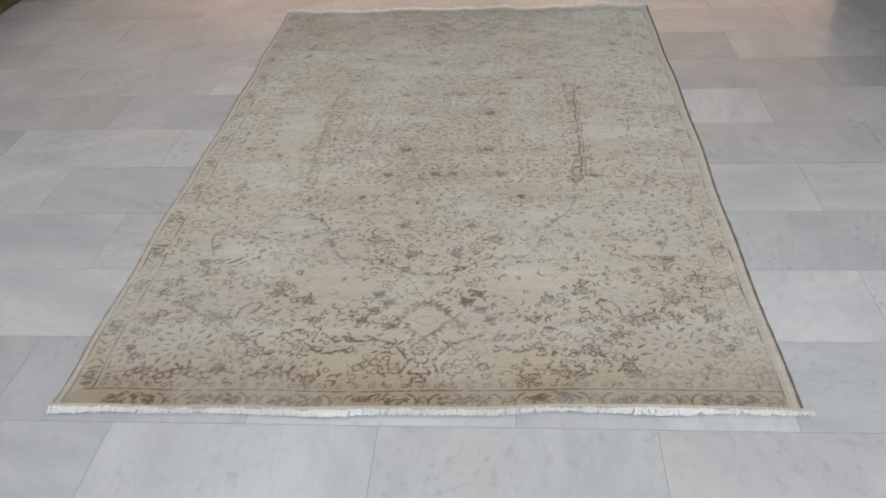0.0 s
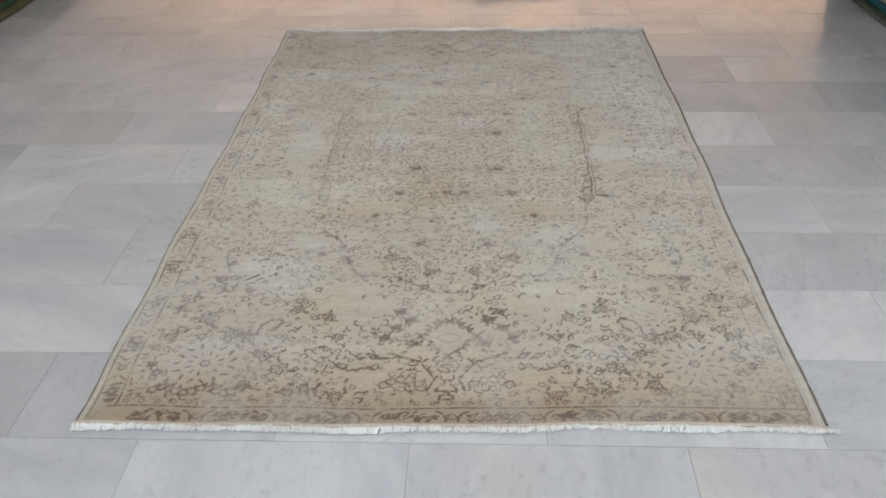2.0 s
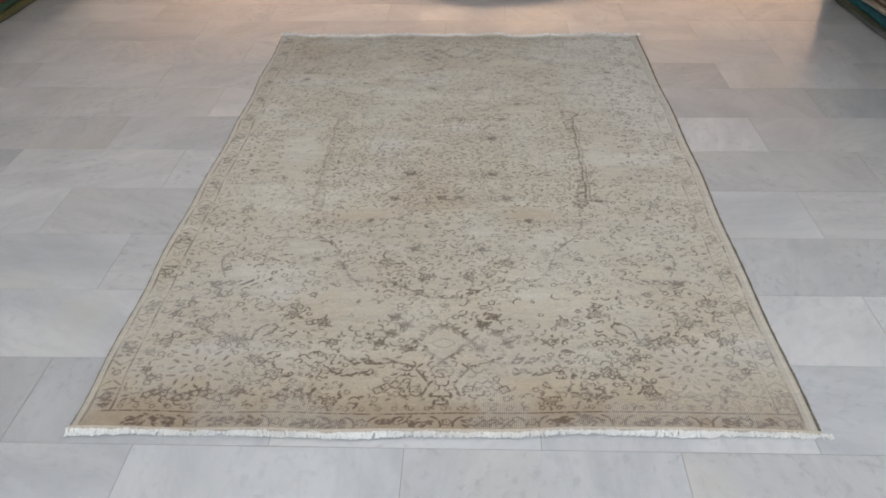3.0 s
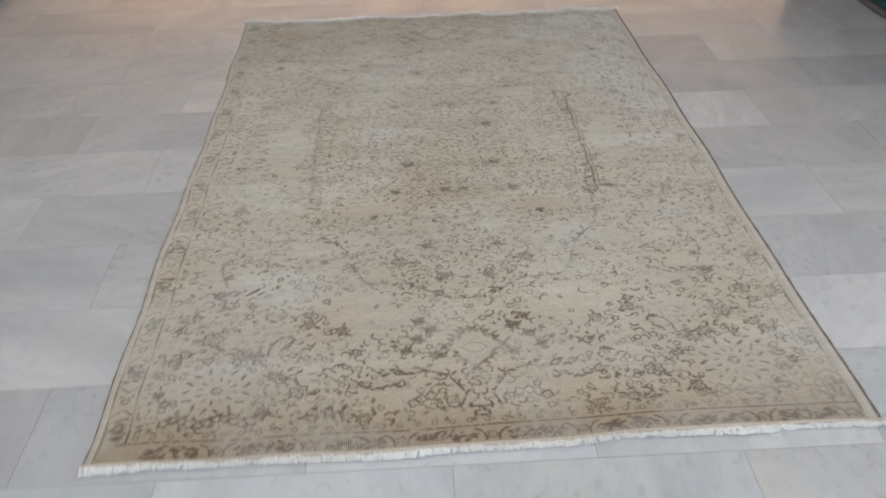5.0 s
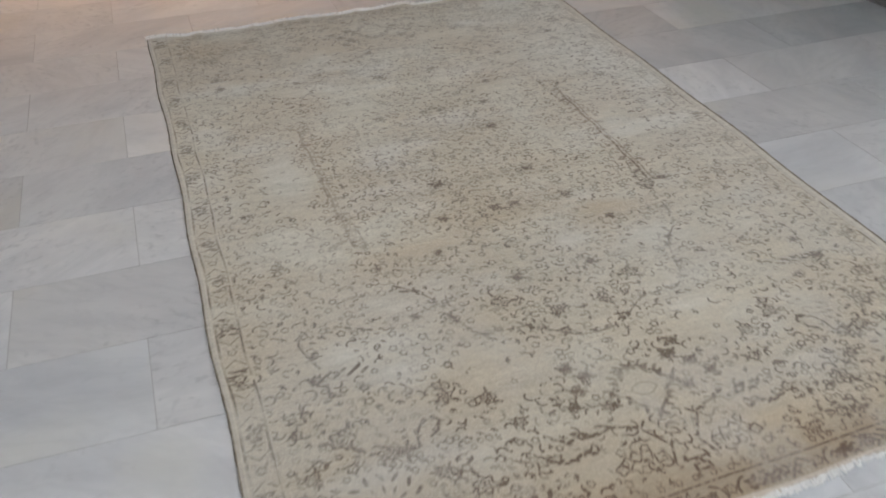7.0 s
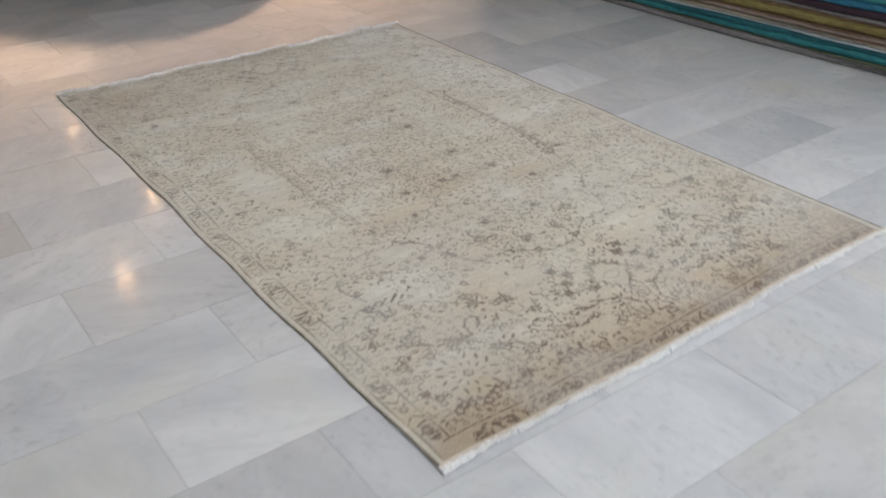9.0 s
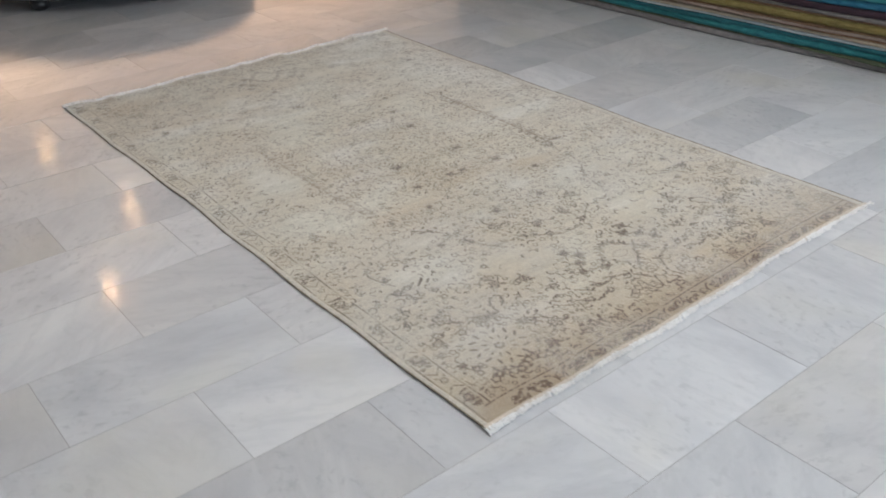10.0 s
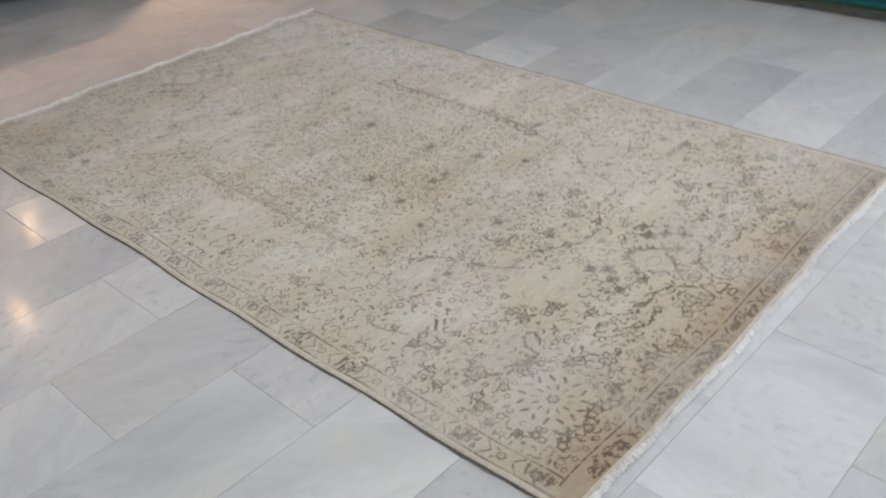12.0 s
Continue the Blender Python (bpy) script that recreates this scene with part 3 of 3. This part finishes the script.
        for u, v, su, sv in quarters(0.50 + 0.022 * q, 0.760 - 0.012 * abs(q - 3)):
            dye.leaf(u, v, 0.009, 0.004, su * 0.6, 0.7 if sv < 0 else 0.5)
    # upright brown stalks at both flanks of the medallion, the eastern one far stronger
    for su, s in ((1, 1.0), (-1, 0.5)):
        wig = [(CU + su * (0.452 + 0.004 * (1 - q / 12)) + 0.003 * math.sin(q * 1.3), CV + 0.345 - 0.69 * q / 24) for q in range(25)]
        dye.stroke(wig, s, 0.0046)
        dye.stroke([(u + 0.013, v) for u, v in wig[3:]], s * 0.7, 0.0030)
        for q in range(1, 24, 3):
            dye.leaf(wig[q][0] - su * 0.016, wig[q][1], 0.017, 0.0065, 0.3 * su, s * 0.85)
            dye.leaf(wig[q][0] + su * 0.028, wig[q][1] - 0.02, 0.011, 0.005, -0.3 * su, s * 0.5)
        dye.leaf(wig[-1][0] + su * 0.038, wig[-1][1] + 0.004, 0.030, 0.009, -0.25 * su, s)
        dye.floret(wig[-1][0] - su * 0.016, wig[-1][1] - 0.014, 0.015, 5, 0, s, 0.0045)
        dye.leaf(wig[0][0] + su * 0.018, wig[0][1] + 0.012, 0.022, 0.006, 0.9 * su, s)
    # garland of rings along the near end, denser in the west
    for q in range(12):
        u, v = 0.150 + 0.0195 * q, 0.125 + 0.010 * math.sin(q * 1.2)
        dye.floret(u, v, 0.0105, 5, q, 0.95, 0.0034, False)
        dye.leaf(u + 0.008, v + 0.015, 0.009, 0.0042, q * 1.7, 0.9)
        dye.floret(2 * CU - u, v, 0.010, 5, q, 0.6, 0.0030, False)
    for q in range(9):
        for k, s in ((0, 1.0), (1, 0.7)):
            u = 0.458 + 0.0115 * q
            dye.leaf(2 * CU - u if k else u, 0.120 + 0.014 * (q % 3), 0.011, 0.0050, q * 1.3, s)
    # side borders: guard lines and clusters between them
    field = dye.ink
    border = Dye(nv, nu)
    for u0, s in ((0.025, 0.9), (0.078, 1.0), (RW - 0.040, 1.0), (RW - 0.088, 0.7)):
        for q in range(0, 135):
            v0 = 0.03 + q * 0.02
            if rng.random() < 0.94 and (v0 > 0.065 or u0 in (0.025, RW - 0.040)):
                fade = s * (0.65 + 0.35 * math.sin(q * 0.7)) * (1.0 if v0 < 1.9 else 0.75)
                border.stroke([(u0 + 0.0015 * math.sin(q * 0.5), v0), (u0 + 0.0015 * math.sin(q * 0.5 + 0.5), v0 + 0.021)], fade, 0.0030)
    for base_u, s in ((0.051, 1.0), (RW - 0.064, 0.72)):
        v0, q = 0.117, 0
        while v0 < RL - 0.04:
            k = s * rng.uniform(0.75, 1.0)
            if q % 2 == 0:
                for _ in range(20):
                    border.leaf(base_u + rng.uniform(-0.019, 0.019), v0 + rng.uniform(-0.036, 0.036), rng.uniform(0.006, 0.012), rng.uniform(0.0022, 0.0042), rng.uniform(-0.8, 0.8), k * rng.uniform(0.6, 1))
                border.floret(base_u, v0, 0.012, 6, q, k, 0.0036)
            else:
                border.floret(base_u, v0, 0.009, 5, q, k * 0.8, 0.0026)
                for e in (-1, 1):
                    border.stroke([(base_u - 0.022, v0 + e * 0.048), (base_u, v0 + e * 0.028), (base_u + 0.022, v0 + e * 0.048)], k * 0.7, 0.0028)
                    border.leaf(base_u + 0.013 * e, v0 + 0.016, 0.006, 0.003, e, k * 0.5)
            v0 += 0.0915
            q += 1
    # end borders
    for v_line, v_mid, s in ((0.068, 0.038, 1.0), (RL - 0.075, RL - 0.05, 0.6)):
        for q in range(85):
            u0 = 0.06 + q * 0.0192
            if rng.random() < 0.95:
                border.stroke([(u0, v_line + 0.002 * math.sin(q * 0.3)), (u0 + 0.02, v_line + 0.002 * math.sin(q * 0.3 + 0.3))], s * rng.uniform(0.7, 1), 0.0030)
            if q % 2 == 0:
                border.floret(u0, v_line + 0.017, 0.0062, 5, 0, s * 0.6, 0.0026, False)
        for q in range(8):
            c = 0.185 + 0.197 * q
            for _ in range(58):
                a = rng.uniform(-0.062, 0.062)
                lift = 0.022 - abs(a) * 0.22
                border.leaf(c + a, v_mid + rng.uniform(-0.016, max(lift, 0.0)), rng.uniform(0.005, 0.010), rng.uniform(0.002, 0.004), rng.uniform(-0.9, 0.9), s * rng.uniform(0.6, 1))
            border.floret(c + 0.098, v_mid, 0.010, 5, 0, s * 0.7)
            for k in (-1, 1):
                border.tendril(c + 0.098 + k * 0.014, v_mid - 0.014, 0.042, math.pi / 2, -k * 0.2, s * 0.9, 0.0036)
    # colours of the knots
    V, Um = np.mgrid[0:nv, 0:nu] * STEP
    inside = (Um > 0.084) & (Um < RW - 0.092) & (V > 0.074) & (V < RL - 0.08)
    ink = np.where(inside, field, 0)
    ink = np.maximum(ink, border.ink)
    wear = value_noise((nv, nu), 0.16, rng, 4)
    streak = value_noise((nv, nu), 0.03, rng, 3, (0.45, 3.0))
    band = value_noise((nv, nu), 0.10, rng, 3, (0.7, 9.0))
    grain = value_noise((nv, nu), 0.006, rng, 2)
    knots = rng.random((nv, nu))
    near = np.clip((0.28 - V) / 0.18, 0, 1)
    keep = np.clip(0.84 + 1.3 * (wear - 0.45), 0.45, 1.0) * (0.95 + 0.6 * (streak - 0.5)) * np.clip(1.10 - 0.12 * V, 0.76, 1.0)
    keep = np.maximum(keep, np.maximum(0.95 * near, 0.75) * (border.ink > 0.1))
    broken = np.clip(0.25 + 2.6 * (value_noise((nv, nu), 0.0075, rng, 2) - 0.22), 0.1, 1.0)
    ink = np.clip((1.30 + 0.15 * np.clip((0.9 - V) / 0.5, 0, 1)) * ink * keep * broken * (0.82 + 0.3 * knots), 0, 1)[..., None]
    tan, sand, pale = np.array((0.525, 0.472, 0.37)), np.array((0.575, 0.54, 0.45)), np.array((0.64, 0.63, 0.585))
    t1 = np.clip((wear - 0.32) * 2.6, 0, 1)[..., None]
    col = sand * (1 - t1) + tan * t1
    soil = np.clip((value_noise((nv, nu), 0.20, rng, 4, (0.8, 1.5)) - 0.44) * 2.0, 0, 0.42)[..., None]
    col = col * (1 - soil) + np.array((0.44, 0.362, 0.265)) * soil
    # tan ground near the front, plus a darkening that offsets stronger light there
    warm = (np.clip((1.0 - V) / 0.7, 0, 1) * (0.35 + 0.7 * wear))[..., None]
    col = col * (1 - 0.65 * warm) + np.array((0.48, 0.42, 0.32)) * 0.65 * warm
    faded = np.clip((value_noise((nv, nu), 0.22, rng, 3, (0.7, 1.4)) - 0.55) * 3.6, 0, 1)[..., None]
    for cu, cv, ru, rv in ((0.46, 0.80, 0.11, 0.08), (0.96, 0.89, 0.08, 0.04), (0.31, 1.48, 0.08, 0.18), (1.20, 0.83, 0.09, 0.06), (0.47, 0.27, 0.08, 0.10), (1.22, 0.25, 0.11, 0.09), (0.56, 0.84, 0.07, 0.04), (0.56, 2.07, 0.13, 0.07), (1.05, 2.02, 0.12, 0.07), (1.55, 1.95, 0.14, 0.30)):
        faded = np.maximum(faded, np.exp(-((Um - cu) / ru) ** 2 - ((V - cv) / rv) ** 2)[..., None] * (0.3 + 0.5 * streak[..., None]))
    faded = np.clip(faded, 0, 1)
    col = col * (1 - 0.6 * faded) + pale * 0.6 * faded
    edge_side = np.clip((Um - 1.15) / 0.5, 0, 1)[..., None] * np.clip((V - 0.7) / 1.2, 0, 1)[..., None]
    col = col * (1 - 0.45 * edge_side) + np.array((0.67, 0.655, 0.61)) * 0.45 * edge_side
    med = np.exp(-(((Um - CU) / 0.30) ** 2 + ((V - CV) / 0.50) ** 2) ** 2)[..., None]
    med2 = np.exp(-(((Um - CU) / 0.44) ** 2 + ((V - CV + 0.68) / 0.20) ** 2) ** 2)[..., None]
    col = col * (1 - np.array((0.06, 0.07, 0.085)) * med - 0.04 * med2)
    brown = np.array((0.41, 0.31, 0.19))
    nb = (near * (0.55 + 0.5 * (wear - 0.4)))[..., None]
    col = col * (1 - nb * 0.8) + brown * nb * 0.8
    foot = np.exp(-(V / 0.115) ** 4)[..., None] * (0.25 + 0.35 * wear[..., None] + 0.35 * streak[..., None])
    foot = np.clip(foot, 0, 0.85)
    col = col * (1 - foot) + np.array((0.29, 0.205, 0.125)) * foot
    stain = np.clip((value_noise((nv, nu), 0.30, rng, 3, (0.6, 1.2)) - 0.68) * 4, 0, 1)[..., None]
    for cu, cv, ru, rv in ((0.68, 1.11, 0.12, 0.05), (0.20, 2.55, 0.14, 0.10), (0.58, 0.99, 0.10, 0.05), (0.84, 1.06, 0.18, 0.04), (1.10, 1.01, 0.09, 0.04)):
        stain = np.maximum(stain, 1.6 * np.exp(-((Um - cu) / ru) ** 2 - ((V - cv) / rv) ** 2)[..., None])
    col = col * (1 - 0.26 * stain) + np.array((0.40, 0.30, 0.18)) * 0.26 * stain
    col = col * (1 + 0.14 * (band - 0.5) + 0.20 * (streak - 0.5) + 0.22 * (grain - 0.5))[..., None]
    dark = np.array((0.105, 0.064, 0.034)) * (1 - near[..., None]) + np.array((0.105, 0.055, 0.028)) * near[..., None]
    stalk = np.exp(-((np.abs(Um - CU) - 0.455) / 0.03) ** 2 - ((V - CV) / 0.38) ** 6)[..., None]
    dark = dark * (1 - stalk) + np.array((0.15, 0.085, 0.042)) * stalk
    grey_ink = np.clip((value_noise((nv, nu), 0.25, rng, 2) - 0.45) * 3, 0, 1)[..., None]
    dark = dark * (1 - 0.28 * grey_ink) + np.array((0.115, 0.11, 0.10)) * 0.28 * grey_ink
    wash = ink[..., 0]
    for axis in (0, 1, 0, 1):
        run = np.cumsum(np.pad(wash, [(9, 9) if k == axis else (0, 0) for k in (0, 1)], "edge"), axis)
        n = wash.shape[axis]
        wash = (np.take(run, np.arange(18, 18 + n - 1), axis) - np.take(run, np.arange(0, n - 1), axis)) / 18.0
        wash = np.concatenate([wash, np.take(wash, [-1], axis)], axis)
    wash = np.clip(wash * 1.1, 0, 0.5)[..., None]
    col = col * (1 - wash * 0.6) + np.array((0.37, 0.30, 0.215)) * wash * 0.6
    col = col * (1 - 0.92 * ink) + dark * 0.92 * ink
    # bare warps where the pile has gone, near the front
    bare = np.clip((value_noise((nv, nu), 0.17, rng, 3) - 0.46) * 6, 0, 1) * np.clip((1.0 - V) / 0.4, 0, 1)
    col = col * (1 - 0.16 * bare * ((np.arange(nu) + 1) % 2)[None, :])[..., None]
    bare = bare * (np.arange(nu) % 2)[None, :] * (0.45 + 0.5 * knots)
    col = col * (1 - 0.55 * bare[..., None]) + np.array((0.70, 0.67, 0.62)) * 0.55 * bare[..., None]
    plain = ((Um < 0.021) | (Um > RW - 0.036))[..., None]
    col = np.where(plain, np.array((0.49, 0.45, 0.38)) * (0.92 + 0.14 * (np.abs(np.minimum(Um, RW - Um)[..., None] - 0.021) < 0.004) + 0.25 * (streak[..., None] - 0.5) + 0.1 * knots[..., None]), col)
    return np.clip(col, 0.01, 1)


def build_rug():
    root = tagged(new("rug"), "worn faded beige oriental rug with floral medallion lying on marble tiles", "rug")
    u0, u1, v0, v1 = 0.010, RW - 0.010, 0.010, RL - 0.013
    nu, nv = int(RW / STEP) + 1, int(RL / STEP) + 1
    col = weave(nv, nu)
    i0, i1, j0, j1 = int(v0 / STEP), int(v1 / STEP), int(u0 / STEP), int(u1 / STEP)
    col = col[i0:i1, j0:j1]
    V, U = np.mgrid[i0:i1, j0:j1] * STEP
    X, Y = rug_place(U, V)
    Z = rug_height(U, V)
    nV, nU = X.shape
    me = bpy.data.meshes.new("knotted_face")
    me.vertices.add(nV * nU)
    me.vertices.foreach_set("co", np.stack([X, Y, Z], -1).ravel())
    idx = np.arange(nV * nU).reshape(nV, nU)
    quads = np.stack([idx[:-1, :-1], idx[:-1, 1:], idx[1:, 1:], idx[1:, :-1]], -1).reshape(-1, 4)
    me.loops.add(quads.size)
    me.loops.foreach_set("vertex_index", quads.ravel())
    me.polygons.add(len(quads))
    me.polygons.foreach_set("loop_start", np.arange(0, quads.size, 4))
    me.polygons.foreach_set("loop_total", np.full(len(quads), 4))
    me.update(calc_edges=True)
    attr = me.color_attributes.new("dye", "FLOAT_COLOR", "POINT")
    attr.data.foreach_set("color", np.concatenate([col, np.ones((nV, nU, 1))], -1).ravel())
    me.polygons.foreach_set("use_smooth", [True] * len(me.polygons))
    me.materials.append(PILE)
    pile = new("knotted_face", me)
    pile.parent = root

    # woven back and edge under the pile
    bm = bmesh.new()
    nb = 160
    top, low = [], []
    loop = [(u0 + (u1 - u0) * q / nb, v0) for q in range(nb)] + [(u1, v0 + (v1 - v0) * q / nb) for q in range(nb)]
    loop += [(u1 - (u1 - u0) * q / nb, v1) for q in range(nb)] + [(u0, v1 - (v1 - v0) * q / nb) for q in range(nb)]
    for u, v in loop:
        x, y = rug_place(u, v)
        zt = float(rug_height(u, v)) - 0.0006
        top.append(bm.verts.new((x, y, zt)))
        low.append(bm.verts.new((x, y, 0.0006)))
    for q in range(len(top)):
        j = (q + 1) % len(top)
        bm.faces.new((low[q], low[j], top[j], top[q]))
    bm.faces.new(list(reversed(low)))
    part("backing", bm, BACKING, root)

    # bound side edges
    for u_mid, label in ((0.008, "tan overcast wool edge"), (RW - 0.008, "tan overcast wool edge")):
        bm = bmesh.new()
        rings = []
        n = 560
        for q in range(n + 1):
            v = 0.02 + (RL - 0.04) * q / n
            x, y = rug_place(u_mid, v)
            r = 0.0021 + 0.0004 * math.sin(q * 1.9) + 0.0004 * math.sin(q * 0.37)
            h = float(rug_height(u_mid, v)) - 0.0052
            rings.append([bm.verts.new((x + 1.55 * r * math.cos(a), y, 0.0030 + h + r * math.sin(a))) for a in np.linspace(0, 2 * math.pi, 9)[:-1]])
        for a, b in zip(rings, rings[1:]):
            for k in range(8):
                bm.faces.new((a[k], a[(k + 1) % 8], b[(k + 1) % 8], b[k]))
        bm.faces.new(list(reversed(rings[0])))
        bm.faces.new(rings[-1])
        bmesh.ops.recalc_face_normals(bm, faces=bm.faces)
        part("side_binding", bm, SELVEDGE, root, label, smooth=True)

    # cotton web and cut fringe at both ends
    rnd = random.Random(5)
    for v_in, v_out, label in ((0.003, -0.008, "short white cut cotton fringe"), (RL - 0.015, RL - 0.001, "short white cut cotton fringe")):
        far_end = v_in > 1.0
        bm = bmesh.new()
        n = 900
        for q in range(n):
            u = 0.002 + (RW + (0.004 if far_end else 0.010)) * (q + rnd.random()) / n
            lenf = 1.0 + 0.28 * math.sin(u * 9 + 1) * math.sin(u * 23) + 0.15 * math.sin(u * 117) + rnd.uniform(-0.30, 0.25)
            vo = v_in + (v_out - v_in) * lenf
            # the worn pile stops unevenly, so strands begin further in here and there
            tuft = math.sin(u * 61 + 2.0 * math.sin(u * 13)) * math.sin(u * 27 + 1.3)
            start = v_in + (0.0 if far_end else max(-0.002, 0.0005 + 0.0035 * tuft + rnd.uniform(-0.003, 0.004)))
            h0 = float(rug_height(u, start)) + 0.0008
            drift = rnd.uniform(-0.009, 0.009) + 0.005 * math.sin(u * 88)
            wdt = rnd.uniform(0.0012, 0.0030)
            rows = []
            for s, hz in ((0.0, h0), (0.5, h0 + 0.003 if far_end else h0 * 0.8 + 0.001), (1.0, h0 + rnd.uniform(0.002, 0.008) if far_end else 0.003 + rnd.uniform(0, 0.004))):
                x, y = rug_place(u + drift * s, start + (vo - start) * s)
                rows.append([bm.verts.new((x + dx, y, hz + dz)) for dx, dz in ((-wdt, 0), (0, 0.0016), (wdt, 0), (0, -0.0012))])
            for a, b in zip(rows, rows[1:]):
                for k in range(4):
                    bm.faces.new((a[k], a[(k + 1) % 4], b[(k + 1) % 4], b[k]))
            bm.faces.new(rows[-1])
        bmesh.ops.recalc_face_normals(bm, faces=bm.faces)
        fr = part("fringe", bm, COTTON, root, label)
        bm = bmesh.new()
        rows = []
        for q in range(221):
            u = 0.006 + (RW - 0.012) * q / 220
            row = []
            for s, dz in ((0.0, 0.0014), (0.55, 0.003 if far_end else 0.0016), (1.0, 0.004 if far_end else 0.0006)):
                vv = v_in + (0.0 if far_end else 0.012) + (v_out - v_in) * s * ((0.55 if far_end else 0.95) + 0.16 * math.sin(u * 15) + 0.14 * math.sin(u * 47 + 1) + 0.08 * math.sin(u * 131))
                x, y = rug_place(u, vv)
                row.append(bm.verts.new((x, y, float(rug_height(u, v_in)) + dz)))
            x, y = rug_place(u, vv)
            row.append(bm.verts.new((x, y, 0.0008)))
            rows.append(row)
        for a, b in zip(rows, rows[1:]):
            for k in range(3):
                bm.faces.new((a[k], b[k], b[k + 1], a[k + 1]))
        bmesh.ops.recalc_face_normals(bm, faces=bm.faces)
        part("end_web", bm, WEB, root, "cream cotton end web", smooth=True)
    return root


build_rug()


# ---- marble floor, tile by tile in running bond ----
PITCH = 0.305
GAP = 0.0018
TINT = {(5, 5): 1.10, (4, 6): 0.90, (3, 5): 1.02, (2, 6): 0.88, (1, 5): 1.06, (1, 7): 1.05, (0, 6): 0.92, (7, 5): 0.84, (6, 8): 0.82, (5, 7): 0.95, (5, -3): 0.87, (5, -1): 0.93,
        (4, -2): 1.03, (6, 0): 1.06, (7, -5): 0.86, (0, -2): 0.88, (2, -4): 0.89, (1, -3): 0.96, (-1, 5): 0.93, (3, 7): 0.98, (7, 7): 1.02, (1, -1): 1.04}
floor = tagged(new("floor"), "polished white and grey marble tile floor in running bond", "floor", kind="structure")
part("bed", box(ROOM_W - 0.1, ROOM_S - 0.1, -0.12, ROOM_E + 0.1, ROOM_N + 0.1, -0.0009), GROUT, floor)


def tile_mesh(name, L, W):
    bm = bmesh.new()
    h, c = -0.0009, 0.0001
    b = [bm.verts.new((x, y, h)) for x, y in ((0, 0), (L, 0), (L, W), (0, W))]
    m = [bm.verts.new((x, y, -c)) for x, y in ((0, 0), (L, 0), (L, W), (0, W))]
    t = [bm.verts.new((x, y, 0)) for x, y in ((c, c), (L - c, c), (L - c, W - c), (c, W - c))]
    for lo, hi in ((b, m), (m, t)):
        for k in range(4):
            bm.faces.new((lo[k], lo[(k + 1) % 4], hi[(k + 1) % 4], hi[k]))
    bm.faces.new(t)
    return mesh_of(name, bm, MARBLE)


TILE = tile_mesh("tile", 2 * PITCH - GAP, PITCH - GAP)
rnd = random.Random(3)
rest = bmesh.new()
for k in range(int(ROOM_S / PITCH) - 1, int(ROOM_N / PITCH) + 2):
    for j in range(-16, 27):
        if (j - k) % 2:
            continue
        x, y = j * PITCH, k * PITCH
        if x > ROOM_E or x + 2 * PITCH < ROOM_W or y > ROOM_N or y + PITCH < ROOM_S:
            continue
        tone = TINT.get((k, j), rnd.choice((0.90, 0.95, 0.98, 1.0, 1.0, 1.03)) + rnd.uniform(-0.02, 0.02))
        cool = rnd.uniform(-0.012, 0.012)
        if -2.6 < x + PITCH < 3.5 and -1.6 < y < 6.0:
            ob = new("tile", TILE)
            ob.location = (x + GAP / 2, y + GAP / 2, rnd.uniform(-0.0001, 0.0001))
            ob.rotation_euler = (rnd.gauss(0, 0.00035), rnd.gauss(0, 0.00035), 0)
            ob.color = (tone - cool, tone, tone + cool, 1)
            ob.parent = floor
        else:
            vs = [rest.verts.new((x + a * (2 * PITCH - GAP), y + b * (PITCH - GAP), 0)) for a, b in ((0, 0), (1, 0), (1, 1), (0, 1))]
            lo = [rest.verts.new((v.co.x, v.co.y, -0.0009)) for v in vs]
            rest.faces.new(vs)
            for q in range(4):
                rest.faces.new((lo[q], lo[(q + 1) % 4], vs[(q + 1) % 4], vs[q]))
far_tiles = part("far_tiles", rest, MARBLE, floor)
tagged(far_tiles, kind="stuff")
